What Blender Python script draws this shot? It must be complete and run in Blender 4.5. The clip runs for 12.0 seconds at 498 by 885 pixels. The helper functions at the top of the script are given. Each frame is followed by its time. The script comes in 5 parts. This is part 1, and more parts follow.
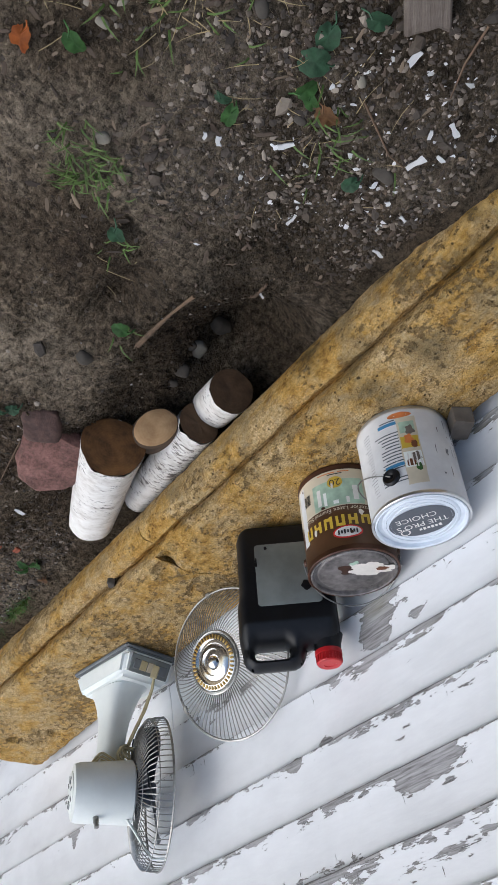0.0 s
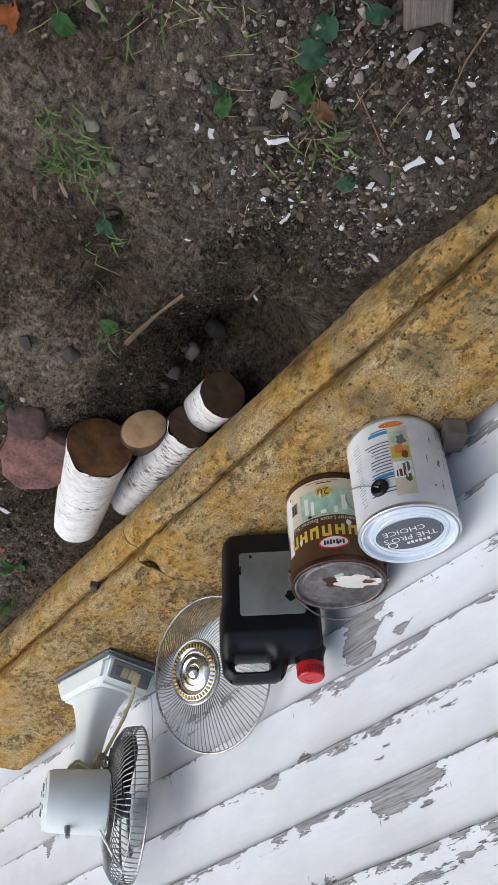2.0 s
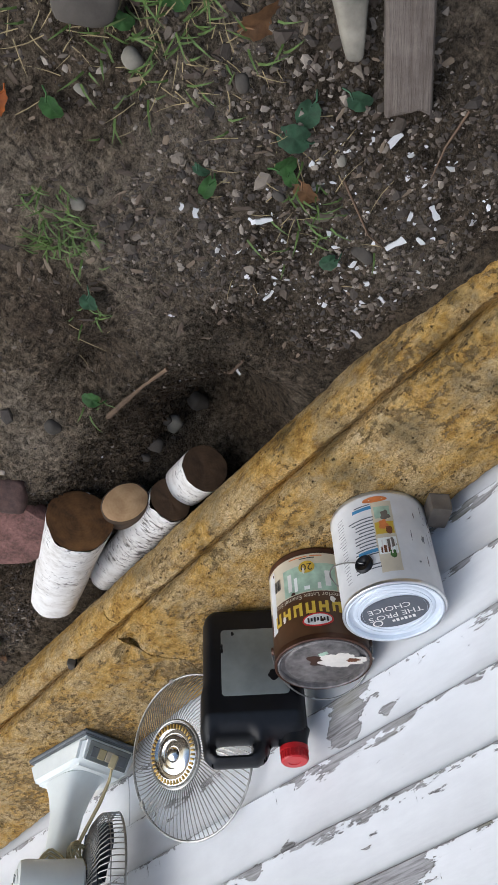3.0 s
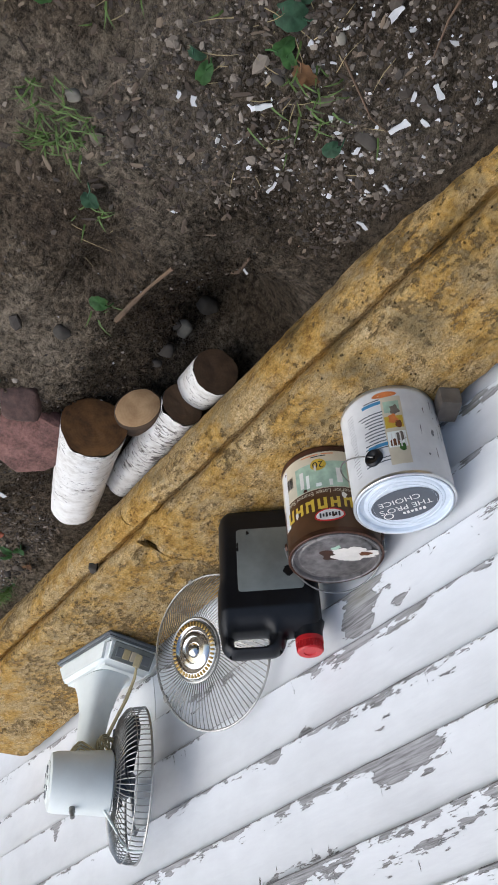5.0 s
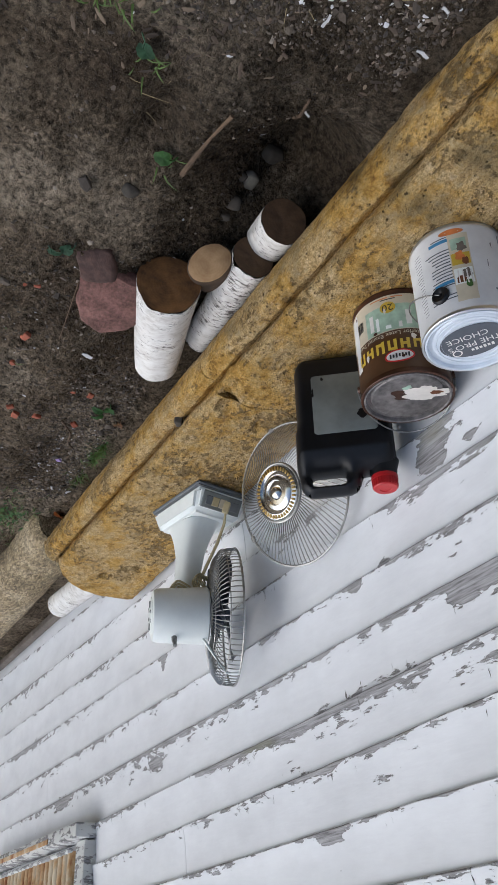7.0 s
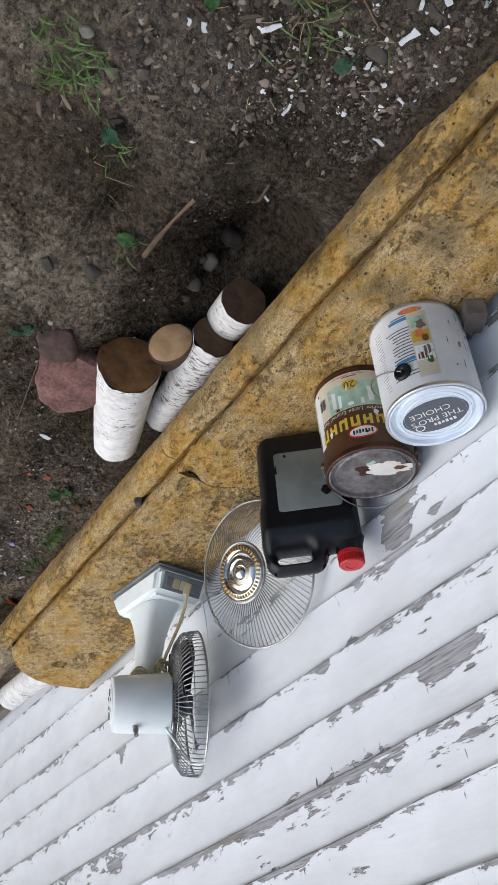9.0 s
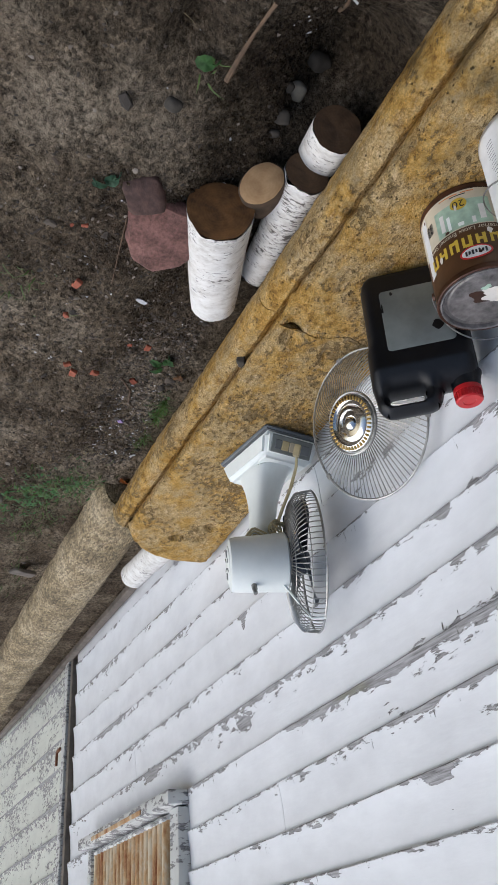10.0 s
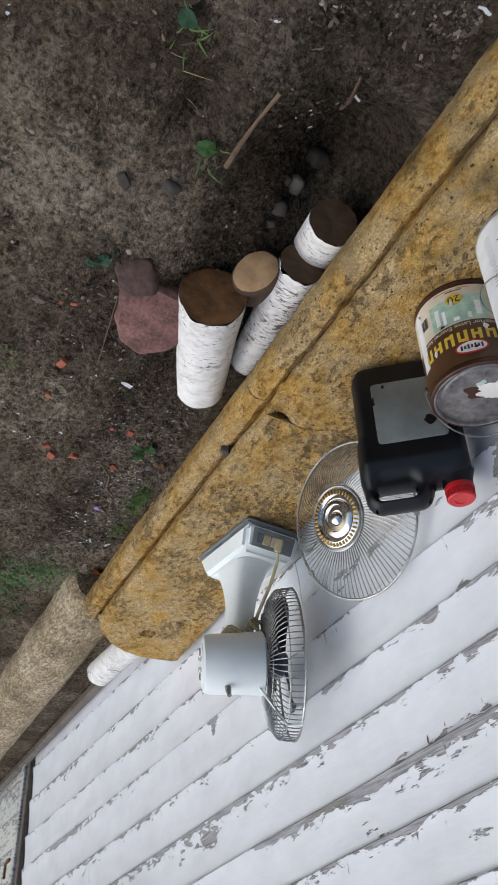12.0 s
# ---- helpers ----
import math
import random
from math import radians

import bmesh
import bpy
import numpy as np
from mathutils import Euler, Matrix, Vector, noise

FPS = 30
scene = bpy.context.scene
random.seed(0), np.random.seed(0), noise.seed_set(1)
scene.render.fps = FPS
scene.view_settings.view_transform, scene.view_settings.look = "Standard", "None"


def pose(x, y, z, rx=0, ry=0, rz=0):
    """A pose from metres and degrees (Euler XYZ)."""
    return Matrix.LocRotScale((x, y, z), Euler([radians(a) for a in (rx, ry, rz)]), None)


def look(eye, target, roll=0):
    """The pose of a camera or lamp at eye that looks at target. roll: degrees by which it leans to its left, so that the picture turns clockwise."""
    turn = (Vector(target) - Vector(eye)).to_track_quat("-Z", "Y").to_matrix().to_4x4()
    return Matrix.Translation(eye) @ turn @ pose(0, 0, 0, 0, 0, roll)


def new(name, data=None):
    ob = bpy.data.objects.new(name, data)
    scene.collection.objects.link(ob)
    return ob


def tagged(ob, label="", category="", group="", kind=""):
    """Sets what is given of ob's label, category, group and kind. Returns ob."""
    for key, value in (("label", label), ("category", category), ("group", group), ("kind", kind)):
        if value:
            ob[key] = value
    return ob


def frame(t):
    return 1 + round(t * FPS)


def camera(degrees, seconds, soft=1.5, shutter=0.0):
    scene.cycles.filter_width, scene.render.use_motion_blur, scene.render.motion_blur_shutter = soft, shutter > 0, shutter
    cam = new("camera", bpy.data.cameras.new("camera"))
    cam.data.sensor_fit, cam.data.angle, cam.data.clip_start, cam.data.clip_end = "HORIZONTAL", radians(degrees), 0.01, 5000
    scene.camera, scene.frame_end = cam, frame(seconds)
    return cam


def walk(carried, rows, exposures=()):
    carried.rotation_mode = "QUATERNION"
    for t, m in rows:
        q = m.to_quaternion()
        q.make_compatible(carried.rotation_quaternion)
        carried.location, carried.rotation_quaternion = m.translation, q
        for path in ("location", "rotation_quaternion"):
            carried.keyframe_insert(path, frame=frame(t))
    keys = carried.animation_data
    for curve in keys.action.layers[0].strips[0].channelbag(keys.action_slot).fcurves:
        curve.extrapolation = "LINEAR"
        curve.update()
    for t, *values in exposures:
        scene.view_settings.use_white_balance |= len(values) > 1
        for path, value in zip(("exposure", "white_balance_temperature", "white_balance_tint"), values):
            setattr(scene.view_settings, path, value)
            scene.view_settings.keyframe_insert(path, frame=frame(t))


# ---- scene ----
cam = camera(32.41, 12.0, soft=1.0, shutter=0.1)

# ---- the camera, held upside down, and its path: seconds, eye, target, roll ----
PATH = [
    (0, (-1.378, -0.996, 0.9845), (-0.1413, -0.0795, -0.2925), 175.30),
    (0.5, (-1.3758, -0.9783, 0.9797), (-0.1074, -0.1103, -0.3), 177.32),
    (1, (-1.3709, -0.9606, 0.9723), (-0.11, -0.0816, -0.3073), 177.63),
    (1.5, (-1.3684, -0.9458, 0.9738), (-0.1185, -0.0739, -0.3213), 178.16),
    (2, (-1.3647, -0.9466, 0.9731), (-0.1369, -0.0521, -0.3277), 177.83),
    (2.5, (-1.3776, -0.9451, 0.9464), (-0.2253, -0.0708, -0.435), 177.09),
    (2.7, (-1.3677, -0.949, 0.951), (-0.2546, -0.0779, -0.464), 176.59),
    (4.3, (-1.3554, -0.9152, 0.9613), (-0.2051, -0.0359, -0.4185), 178.13),
    (4.5, (-1.3544, -0.9113, 0.9723), (-0.1643, -0.0311, -0.3727), 179.49),
    (5, (-1.355, -0.9219, 0.9891), (-0.1103, -0.024, -0.2933), 176.63),
    (5.5, (-1.3615, -0.9526, 1.0313), (0.053, -0.0832, -0.0837), 173.77),
    (6, (-1.3856, -0.9389, 1.0502), (0.1357, -0.1134, 0.0483), 176.87),
    (6.5, (-1.3879, -0.9194, 1.044), (0.1051, -0.1033, -0.0071), 179.15),
    (7, (-1.3928, -0.9156, 1.0508), (0.1174, -0.1097, 0.0166), 178.36),
    (7.5, (-1.3982, -0.8964, 1.0539), (0.1316, -0.1043, 0.0379), 179.78),
    (7.7, (-1.398, -0.8922, 1.0479), (0.0948, -0.0669, 0.0037), 179.17),
    (9.3, (-1.3396, -0.9387, 1.0492), (0.0167, -0.0814, -0.1447), 174.95),
    (9.5, (-1.3133, -0.941, 1.0782), (0.1292, -0.0802, -0.0073), 174.78),
    (10, (-1.2618, -0.8875, 1.095), (0.3197, -0.1949, 0.0854), 176.13),
    (10.5, (-1.1962, -0.9107, 1.0593), (0.2455, -0.1542, -0.1022), 173.00),
    (11, (-1.1622, -0.9288, 1.0543), (0.2133, -0.1252, -0.1549), 175.44),
    (11.5, (-1.1728, -0.9093, 1.0715), (0.1472, -0.0628, -0.1699), 176.43),
    (12, (-1.2013, -0.8708, 1.0789), (0.2386, -0.1761, -0.1228), 177.66),
]
KELVIN, TINT = 5870, 8
STOPS = [(0.0, 0.18), (2.5, 0.24), (4.5, 0.33), (5.5, 0.18), (6.5, 0.0), (7.5, 0.0), (9.5, 0.24), (10.0, 0.10), (12.0, 0.08)]
walk(cam, [(t, look(eye, target, roll)) for t, eye, target, roll in PATH], [(t, stops, KELVIN, TINT) for t, stops in STOPS])

# ---- light: an overcast sky, brightest over the open yard ----
world = bpy.data.worlds.new("overcast_sky")
scene.world = world
world.use_nodes = True
sky = world.node_tree.nodes.new("ShaderNodeTexSky")
sky.sky_type, sky.sun_disc = "NISHITA", False
sky.sun_elevation, sky.sun_rotation = radians(45), radians(149)
sky.air_density, sky.dust_density = 1.0, 4.0
back = world.node_tree.nodes["Background"]
world.node_tree.links.new(sky.outputs[0], back.inputs[0])
back.inputs[1].default_value = 0.12
sun = new("sun", bpy.data.lights.new("sun", "SUN"))
sun.data.energy, sun.data.angle, sun.data.color = 1.05, radians(75), (1.0, 0.98, 0.96)
sun.matrix_world = look((2.2, -3.6, 4.2), (0, 0, 0))


# ---- materials ----
def mat(name):
    m = bpy.data.materials.new(name)
    m.use_nodes = True
    return m, m.node_tree, m.node_tree.nodes["Principled BSDF"]


def node(nt, kind, **vals):
    n = nt.nodes.new("ShaderNode" + kind)
    for k, v in vals.items():
        n.inputs[k.replace("_", " ")].default_value = v
    return n


def coords(nt, scale=(1, 1, 1), obj=True):
    tc = nt.nodes.new("ShaderNodeTexCoord")
    mp = node(nt, "Mapping", Scale=scale)
    nt.links.new(tc.outputs["Object" if obj else "Generated"], mp.inputs[0])
    return mp.outputs[0]


def world_coords(nt, scale=(1, 1, 1)):
    g = nt.nodes.new("ShaderNodeNewGeometry")
    mp = node(nt, "Mapping", Scale=scale)
    nt.links.new(g.outputs["Position"], mp.inputs[0])
    return mp.outputs[0]


def noise_tex(nt, vec, scale, detail=4.0, rough=0.6):
    n = node(nt, "TexNoise", Scale=scale, Detail=detail, Roughness=rough)
    nt.links.new(vec, n.inputs["Vector"])
    return n.outputs["Fac"]


def ramp(nt, fac, stops):
    r = nt.nodes.new("ShaderNodeValToRGB")
    els = r.color_ramp.elements
    while len(els) < len(stops):
        els.new(0.5)
    for e, (p, c) in zip(els, stops):
        e.position = p
        e.color = (*c, 1) if len(c) == 3 else c
    nt.links.new(fac, r.inputs[0])
    return r.outputs[0]


def grey(v):
    return (v, v, v)


def mix(nt, fac, a, b):
    m = nt.nodes.new("ShaderNodeMix")
    m.data_type = "RGBA"
    for sock, v in ((m.inputs[0], fac), (m.inputs[6], a), (m.inputs[7], b)):
        if isinstance(v, (int, float)):
            sock.default_value = v
        elif isinstance(v, tuple):
            sock.default_value = (*v, 1)
        else:
            nt.links.new(v, sock)
    return m.outputs[2]


def math_node(nt, op, a, b=0.5):
    m = nt.nodes.new("ShaderNodeMath")
    m.operation = op
    for sock, v in zip(m.inputs, (a, b)):
        if isinstance(v, (int, float)):
            sock.default_value = v
        else:
            nt.links.new(v, sock)
    return m.outputs[0]


def bump(nt, bsdf, height, strength=0.4, dist=0.004):
    b = node(nt, "Bump", Strength=strength, Distance=dist)
    nt.links.new(height, b.inputs["Height"])
    nt.links.new(b.outputs[0], bsdf.inputs["Normal"])


def simple(name, col, rough=0.5, metal=0.0, var=0.12, scale=40, bumps=0.1, obj=True):
    """A surface with a light mottle and fine relief."""
    m, nt, b = mat(name)
    v = coords(nt) if obj else world_coords(nt)
    f = noise_tex(nt, v, scale, 5)
    f2 = noise_tex(nt, v, scale * 0.22, 3)
    both = math_node(nt, "MULTIPLY", f, 0.5)
    s = math_node(nt, "ADD", both, math_node(nt, "MULTIPLY", f2, 0.5))
    lo = tuple(c * (1 - var * 2.2) for c in col)
    hi = tuple(min(1, c * (1 + var * 1.5)) for c in col)
    nt.links.new(ramp(nt, s, [(0.3, lo), (0.7, hi)]), b.inputs["Base Color"])
    b.inputs["Roughness"].default_value, b.inputs["Metallic"].default_value = rough, metal
    if bumps:
        bump(nt, b, f, bumps, 0.002)
    return m


def crumbs(nt, vec, scale):
    """Grains of uneven size: each one's own shade, and the distance from its middle."""
    w = node(nt, "TexNoise", Scale=scale * 0.5, Detail=2.0)
    nt.links.new(vec, w.inputs["Vector"])
    ad = nt.nodes.new("ShaderNodeVectorMath")
    ad.operation = "MULTIPLY_ADD"
    nt.links.new(w.outputs["Color"], ad.inputs[0])
    ad.inputs[1].default_value = (1.2 / scale,) * 3
    nt.links.new(vec, ad.inputs[2])
    vo = node(nt, "TexVoronoi", Scale=scale, Randomness=1.0)
    nt.links.new(ad.outputs[0], vo.inputs["Vector"])
    sp = nt.nodes.new("ShaderNodeSeparateColor")
    nt.links.new(vo.outputs["Color"], sp.inputs[0])
    return sp.outputs[0], vo.outputs["Distance"]


def make_aggregate():
    """Bare weathered concrete with its coarse sand and small stones laid open."""
    m, nt, b = mat("weathered_bare_concrete")
    v = world_coords(nt)
    grain, size = crumbs(nt, world_coords(nt, (0.45, 1.0, 1.0)), 170)
    big = noise_tex(nt, v, 7, 6, 0.7)
    c = ramp(nt, big, [(0.36, (0.13, 0.10, 0.055)), (0.5, (0.27, 0.21, 0.12)), (0.64, (0.38, 0.31, 0.20))])
    mg = nt.nodes.new("ShaderNodeMix")
    mg.data_type, mg.blend_type = "RGBA", "MULTIPLY"
    mg.inputs[0].default_value = 1.0
    nt.links.new(c, mg.inputs[6])
    nt.links.new(ramp(nt, grain, [(0.0, grey(0.5)), (0.5, grey(0.95)), (1.0, grey(1.5))]), mg.inputs[7])
    nt.links.new(mg.outputs[2], b.inputs["Base Color"])
    b.inputs["Roughness"].default_value = 0.93
    bump(nt, b, math_node(nt, "SUBTRACT", big, size), 0.8, 0.003)
    return m


def make_soil():
    m, nt, b = mat("soil")
    v = world_coords(nt)
    big = noise_tex(nt, v, 3.6, 5, 0.62)
    mid = noise_tex(nt, v, 72, 8, 0.76)
    fine = noise_tex(nt, v, 260, 4, 0.8)
    c = ramp(nt, big, [(0.36, (0.060, 0.044, 0.029)), (0.5, (0.112, 0.087, 0.059)), (0.63, (0.205, 0.168, 0.122))])
    d = ramp(nt, mid, [(0.39, grey(0.28)), (0.50, grey(0.95)), (0.62, grey(1.55))])
    mu = nt.nodes.new("ShaderNodeMix")
    mu.data_type, mu.blend_type = "RGBA", "MULTIPLY"
    mu.inputs[0].default_value = 1.0
    nt.links.new(c, mu.inputs[6])
    nt.links.new(d, mu.inputs[7])
    sp = ramp(nt, fine, [(0.58, grey(0)), (0.64, grey(1))])
    nt.links.new(mix(nt, math_node(nt, "MULTIPLY", sp, 0.6), mu.outputs[2], (0.24, 0.20, 0.145)), b.inputs["Base Color"])
    b.inputs["Roughness"].default_value = 0.95
    b.inputs["Specular IOR Level"].default_value = 0.15
    grain, size = crumbs(nt, v, 150)
    mg = nt.nodes.new("ShaderNodeMix")
    mg.data_type, mg.blend_type = "RGBA", "MULTIPLY"
    nt.links.new(ramp(nt, noise_tex(nt, v, 8, 6, 0.7), [(0.42, grey(0.12)), (0.62, grey(0.85))]), mg.inputs[0])
    base = b.inputs["Base Color"].links[0].from_socket
    nt.links.new(base, mg.inputs[6])
    nt.links.new(ramp(nt, grain, [(0.0, grey(0.5)), (0.55, grey(0.97)), (1.0, grey(1.6))]), mg.inputs[7])
    # darker soil beside the beam, paler into the yard and along the house
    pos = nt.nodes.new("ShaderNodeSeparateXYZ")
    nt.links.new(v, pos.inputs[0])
    soil_tone = node(nt, "MapRange", From_Min=-0.9, From_Max=0.35, To_Min=0.76, To_Max=1.62)
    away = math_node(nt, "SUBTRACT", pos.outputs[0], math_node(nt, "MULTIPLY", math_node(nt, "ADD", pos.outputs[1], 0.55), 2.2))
    nt.links.new(away, soil_tone.inputs[0])
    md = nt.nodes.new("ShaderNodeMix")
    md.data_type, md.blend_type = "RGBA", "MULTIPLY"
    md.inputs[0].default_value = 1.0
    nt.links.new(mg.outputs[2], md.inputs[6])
    nt.links.new(soil_tone.outputs[0], md.inputs[7])
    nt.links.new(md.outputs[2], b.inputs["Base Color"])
    h = math_node(nt, "SUBTRACT", math_node(nt, "MULTIPLY", mid, 1.2), math_node(nt, "MULTIPLY", size, 0.28))
    bump(nt, b, h, 1.0, 0.018)
    return m


def make_yellow():
    """Ochre paint worn off coarse concrete, with pits, grime and grey-green algae."""
    m, nt, b = mat("worn_yellow_paint_on_concrete")
    v = world_coords(nt)
    vs = world_coords(nt, (0.75, 1.0, 1.2))
    big = noise_tex(nt, vs, 5.5, 5, 0.65)
    mid = noise_tex(nt, vs, 70, 7, 0.68)
    fine = noise_tex(nt, v, 240, 5, 0.8)
    paint = ramp(nt, noise_tex(nt, v, 38, 8, 0.72), [(0.36, (0.26, 0.135, 0.030)), (0.48, (0.55, 0.325, 0.075)), (0.62, (0.68, 0.455, 0.165))])
    sand = ramp(nt, noise_tex(nt, v, 60, 7, 0.8), [(0.34, (0.26, 0.175, 0.085)), (0.5, (0.55, 0.40, 0.19)), (0.64, (0.72, 0.58, 0.36))])
    conc = ramp(nt, noise_tex(nt, v, 70, 7, 0.8), [(0.34, (0.085, 0.052, 0.020)), (0.5, (0.23, 0.15, 0.058)), (0.66, (0.42, 0.32, 0.18))])
    c = mix(nt, ramp(nt, noise_tex(nt, vs, 8.5, 7, 0.72), [(0.44, grey(0)), (0.55, grey(0.8))]), paint, sand)
    wear = math_node(nt, "ADD", math_node(nt, "MULTIPLY", big, 0.50), math_node(nt, "MULTIPLY", mid, 0.54))
    mask = ramp(nt, wear, [(0.560, grey(0)), (0.575, grey(1))])
    c = mix(nt, math_node(nt, "MULTIPLY", mask, 0.9), c, conc)
    # grime and algae, thickest towards the near end of the beam
    pos = nt.nodes.new("ShaderNodeSeparateXYZ")
    nt.links.new(v, pos.inputs[0])
    near_bias = node(nt, "MapRange", From_Min=-0.15, From_Max=-1.15, To_Min=0.0, To_Max=0.14)
    nt.links.new(pos.outputs[0], near_bias.inputs[0])
    alg = math_node(nt, "ADD", noise_tex(nt, v, 7.5, 7, 0.75), near_bias.outputs[0])
    algae = ramp(nt, alg, [(0.56, grey(0)), (0.72, grey(0.75))])
    c = mix(nt, algae, c, (0.080, 0.066, 0.028))
    vo = node(nt, "TexVoronoi", Scale=80.0, Randomness=1.0)
    nt.links.new(v, vo.inputs["Vector"])
    pit = ramp(nt, vo.outputs["Distance"], [(0.10, grey(1)), (0.22, grey(0))])
    sel = ramp(nt, noise_tex(nt, v, 20, 4, 0.7), [(0.46, grey(0)), (0.56, grey(1))])
    pits = math_node(nt, "MULTIPLY", pit, sel)
    c = mix(nt, math_node(nt, "MULTIPLY", pits, 0.8), c, (0.045, 0.032, 0.016))
    mu = nt.nodes.new("ShaderNodeMix")
    mu.data_type, mu.blend_type = "RGBA", "MULTIPLY"
    mu.inputs[0].default_value = 1.0
    nt.links.new(c, mu.inputs[6])
    nt.links.new(ramp(nt, fine, [(0.3, grey(0.40)), (0.5, grey(0.95)), (0.7, grey(1.4))]), mu.inputs[7])
    nt.links.new(mu.outputs[2], b.inputs["Base Color"])
    b.inputs["Roughness"].default_value = 0.92
    b.inputs["Specular IOR Level"].default_value = 0.25
    h = math_node(nt, "SUBTRACT", math_node(nt, "ADD", mid, math_node(nt, "MULTIPLY", fine, 0.6)), math_node(nt, "ADD", pits, math_node(nt, "MULTIPLY", mask, 0.45)))
    bump(nt, b, h, 1.0, 0.009)
    return m


def make_siding(name, wear_shift=0.0, tint=(0.80, 0.82, 0.845)):
    """White house paint over grey weathered wood: it flakes along the grain, most along the lower edges of the boards."""
    m, nt, b = mat(name)
    v = world_coords(nt, (1.0, 1.0, 5.0))
    vg = world_coords(nt, (1.0, 1.0, 16.0))
    big = noise_tex(nt, world_coords(nt, (0.9, 1, 2.2)), 2.3, 3, 0.55)
    flake = noise_tex(nt, v, 11.0, 7, 0.66)
    warp = nt.nodes.new("ShaderNodeVectorMath")
    warp.operation = "MULTIPLY_ADD"
    nz = node(nt, "TexNoise", Scale=60.0, Detail=3.0)
    nt.links.new(v, nz.inputs["Vector"])
    nt.links.new(nz.outputs["Color"], warp.inputs[0])
    warp.inputs[1].default_value = (0.03, 0.03, 0.03)
    nt.links.new(world_coords(nt, (1.0, 1.0, 2.6)), warp.inputs[2])
    cell = node(nt, "TexVoronoi", Scale=34.0, Randomness=1.0)
    nt.links.new(warp.outputs[0], cell.inputs["Vector"])
    sep = nt.nodes.new("ShaderNodeSeparateColor")
    nt.links.new(cell.outputs["Color"], sep.inputs[0])
    chip = math_node(nt, "ADD", math_node(nt, "MULTIPLY", sep.outputs[0], 0.72), math_node(nt, "MULTIPLY", noise_tex(nt, vg, 45, 6, 0.8), 0.36))
    at = nt.nodes.new("ShaderNodeAttribute")
    at.attribute_name = "edge"
    s = math_node(nt, "ADD", math_node(nt, "MULTIPLY", big, 0.42), math_node(nt, "MULTIPLY", flake, 0.56))
    s = math_node(nt, "ADD", s, math_node(nt, "MULTIPLY", math_node(nt, "SUBTRACT", chip, 0.52), 0.25))
    s = math_node(nt, "ADD", s, math_node(nt, "MULTIPLY", at.outputs["Fac"], 0.150))
    bare = ramp(nt, s, [(0.662 - wear_shift, grey(0)), (0.666 - wear_shift, grey(1))])
    wood = ramp(nt, noise_tex(nt, world_coords(nt, (1.0, 1.0, 22.0)), 16, 5, 0.65), [(0.3, (0.11, 0.105, 0.102)), (0.5, (0.32, 0.315, 0.32)), (0.72, (0.50, 0.495, 0.51))])
    moss = ramp(nt, noise_tex(nt, v, 4.0, 3, 0.6), [(0.58, grey(0)), (0.70, grey(0.5))])
    wood = mix(nt, moss, wood, (0.19, 0.185, 0.115))
    # short upright cracks through the paint at the boards' lower edges
    split = ramp(nt, noise_tex(nt, world_coords(nt, (9.0, 1.0, 1.3)), 11, 4, 0.7), [(0.675, grey(0)), (0.69, grey(1))])
    near_edge = ramp(nt, math_node(nt, "ADD", at.outputs["Fac"], math_node(nt, "MULTIPLY", flake, 0.8)), [(0.55, grey(0)), (0.75, grey(1))])
    split = math_node(nt, "MULTIPLY", split, near_edge)
    bare = math_node(nt, "MAXIMUM", bare, split)
    wood = mix(nt, split, wood, (0.10, 0.095, 0.085))
    dirt = ramp(nt, noise_tex(nt, world_coords(nt, (1, 1, 2)), 5.5, 5, 0.6), [(0.35, tint), (0.75, tuple(c * 0.86 for c in tint))])
    # dark flake rims: shade of lifted paint put into the colour, with dark wood
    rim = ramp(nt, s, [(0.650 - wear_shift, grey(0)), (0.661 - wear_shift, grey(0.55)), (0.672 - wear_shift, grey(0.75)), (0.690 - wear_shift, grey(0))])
    rim_strength = ramp(nt, noise_tex(nt, v, 26, 4, 0.7), [(0.42, grey(0.15)), (0.6, grey(1))])
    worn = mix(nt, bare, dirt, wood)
    nt.links.new(mix(nt, math_node(nt, "MULTIPLY", rim, rim_strength), worn, (0.16, 0.15, 0.135)), b.inputs["Base Color"])
    nt.links.new(ramp(nt, bare, [(0, grey(0.42)), (1, grey(0.9))]), b.inputs["Roughness"])
    h = math_node(nt, "SUBTRACT", math_node(nt, "MULTIPLY", flake, 0.15), bare)
    bump(nt, b, h, 1.0, 0.0042)
    return m


def make_birch(name="white_birch_bark", clean=0.568):
    m, nt, b = mat(name)
    dash = noise_tex(nt, coords(nt, (1.0, 1.0, 4.2)), 58, 6, 0.72)
    blot = noise_tex(nt, coords(nt, (1, 1, 1.4)), 13, 4, 0.6)
    peel = noise_tex(nt, coords(nt, (1, 1, 2.0)), 24, 5, 0.7)
    base = ramp(nt, peel, [(0.3, (0.50, 0.47, 0.42)), (0.5, (0.74, 0.72, 0.68)), (0.7, (0.84, 0.83, 0.80))])
    mk = ramp(nt, math_node(nt, "ADD", math_node(nt, "MULTIPLY", dash, 0.62), math_node(nt, "MULTIPLY", blot, 0.38)), [(clean, grey(0)), (clean + 0.022, grey(1))])
    nt.links.new(mix(nt, math_node(nt, "MULTIPLY", mk, 0.9), base, (0.075, 0.06, 0.05)), b.inputs["Base Color"])
    b.inputs["Roughness"].default_value = 0.8
    bump(nt, b, math_node(nt, "ADD", dash, peel), 0.6, 0.003)
    return m


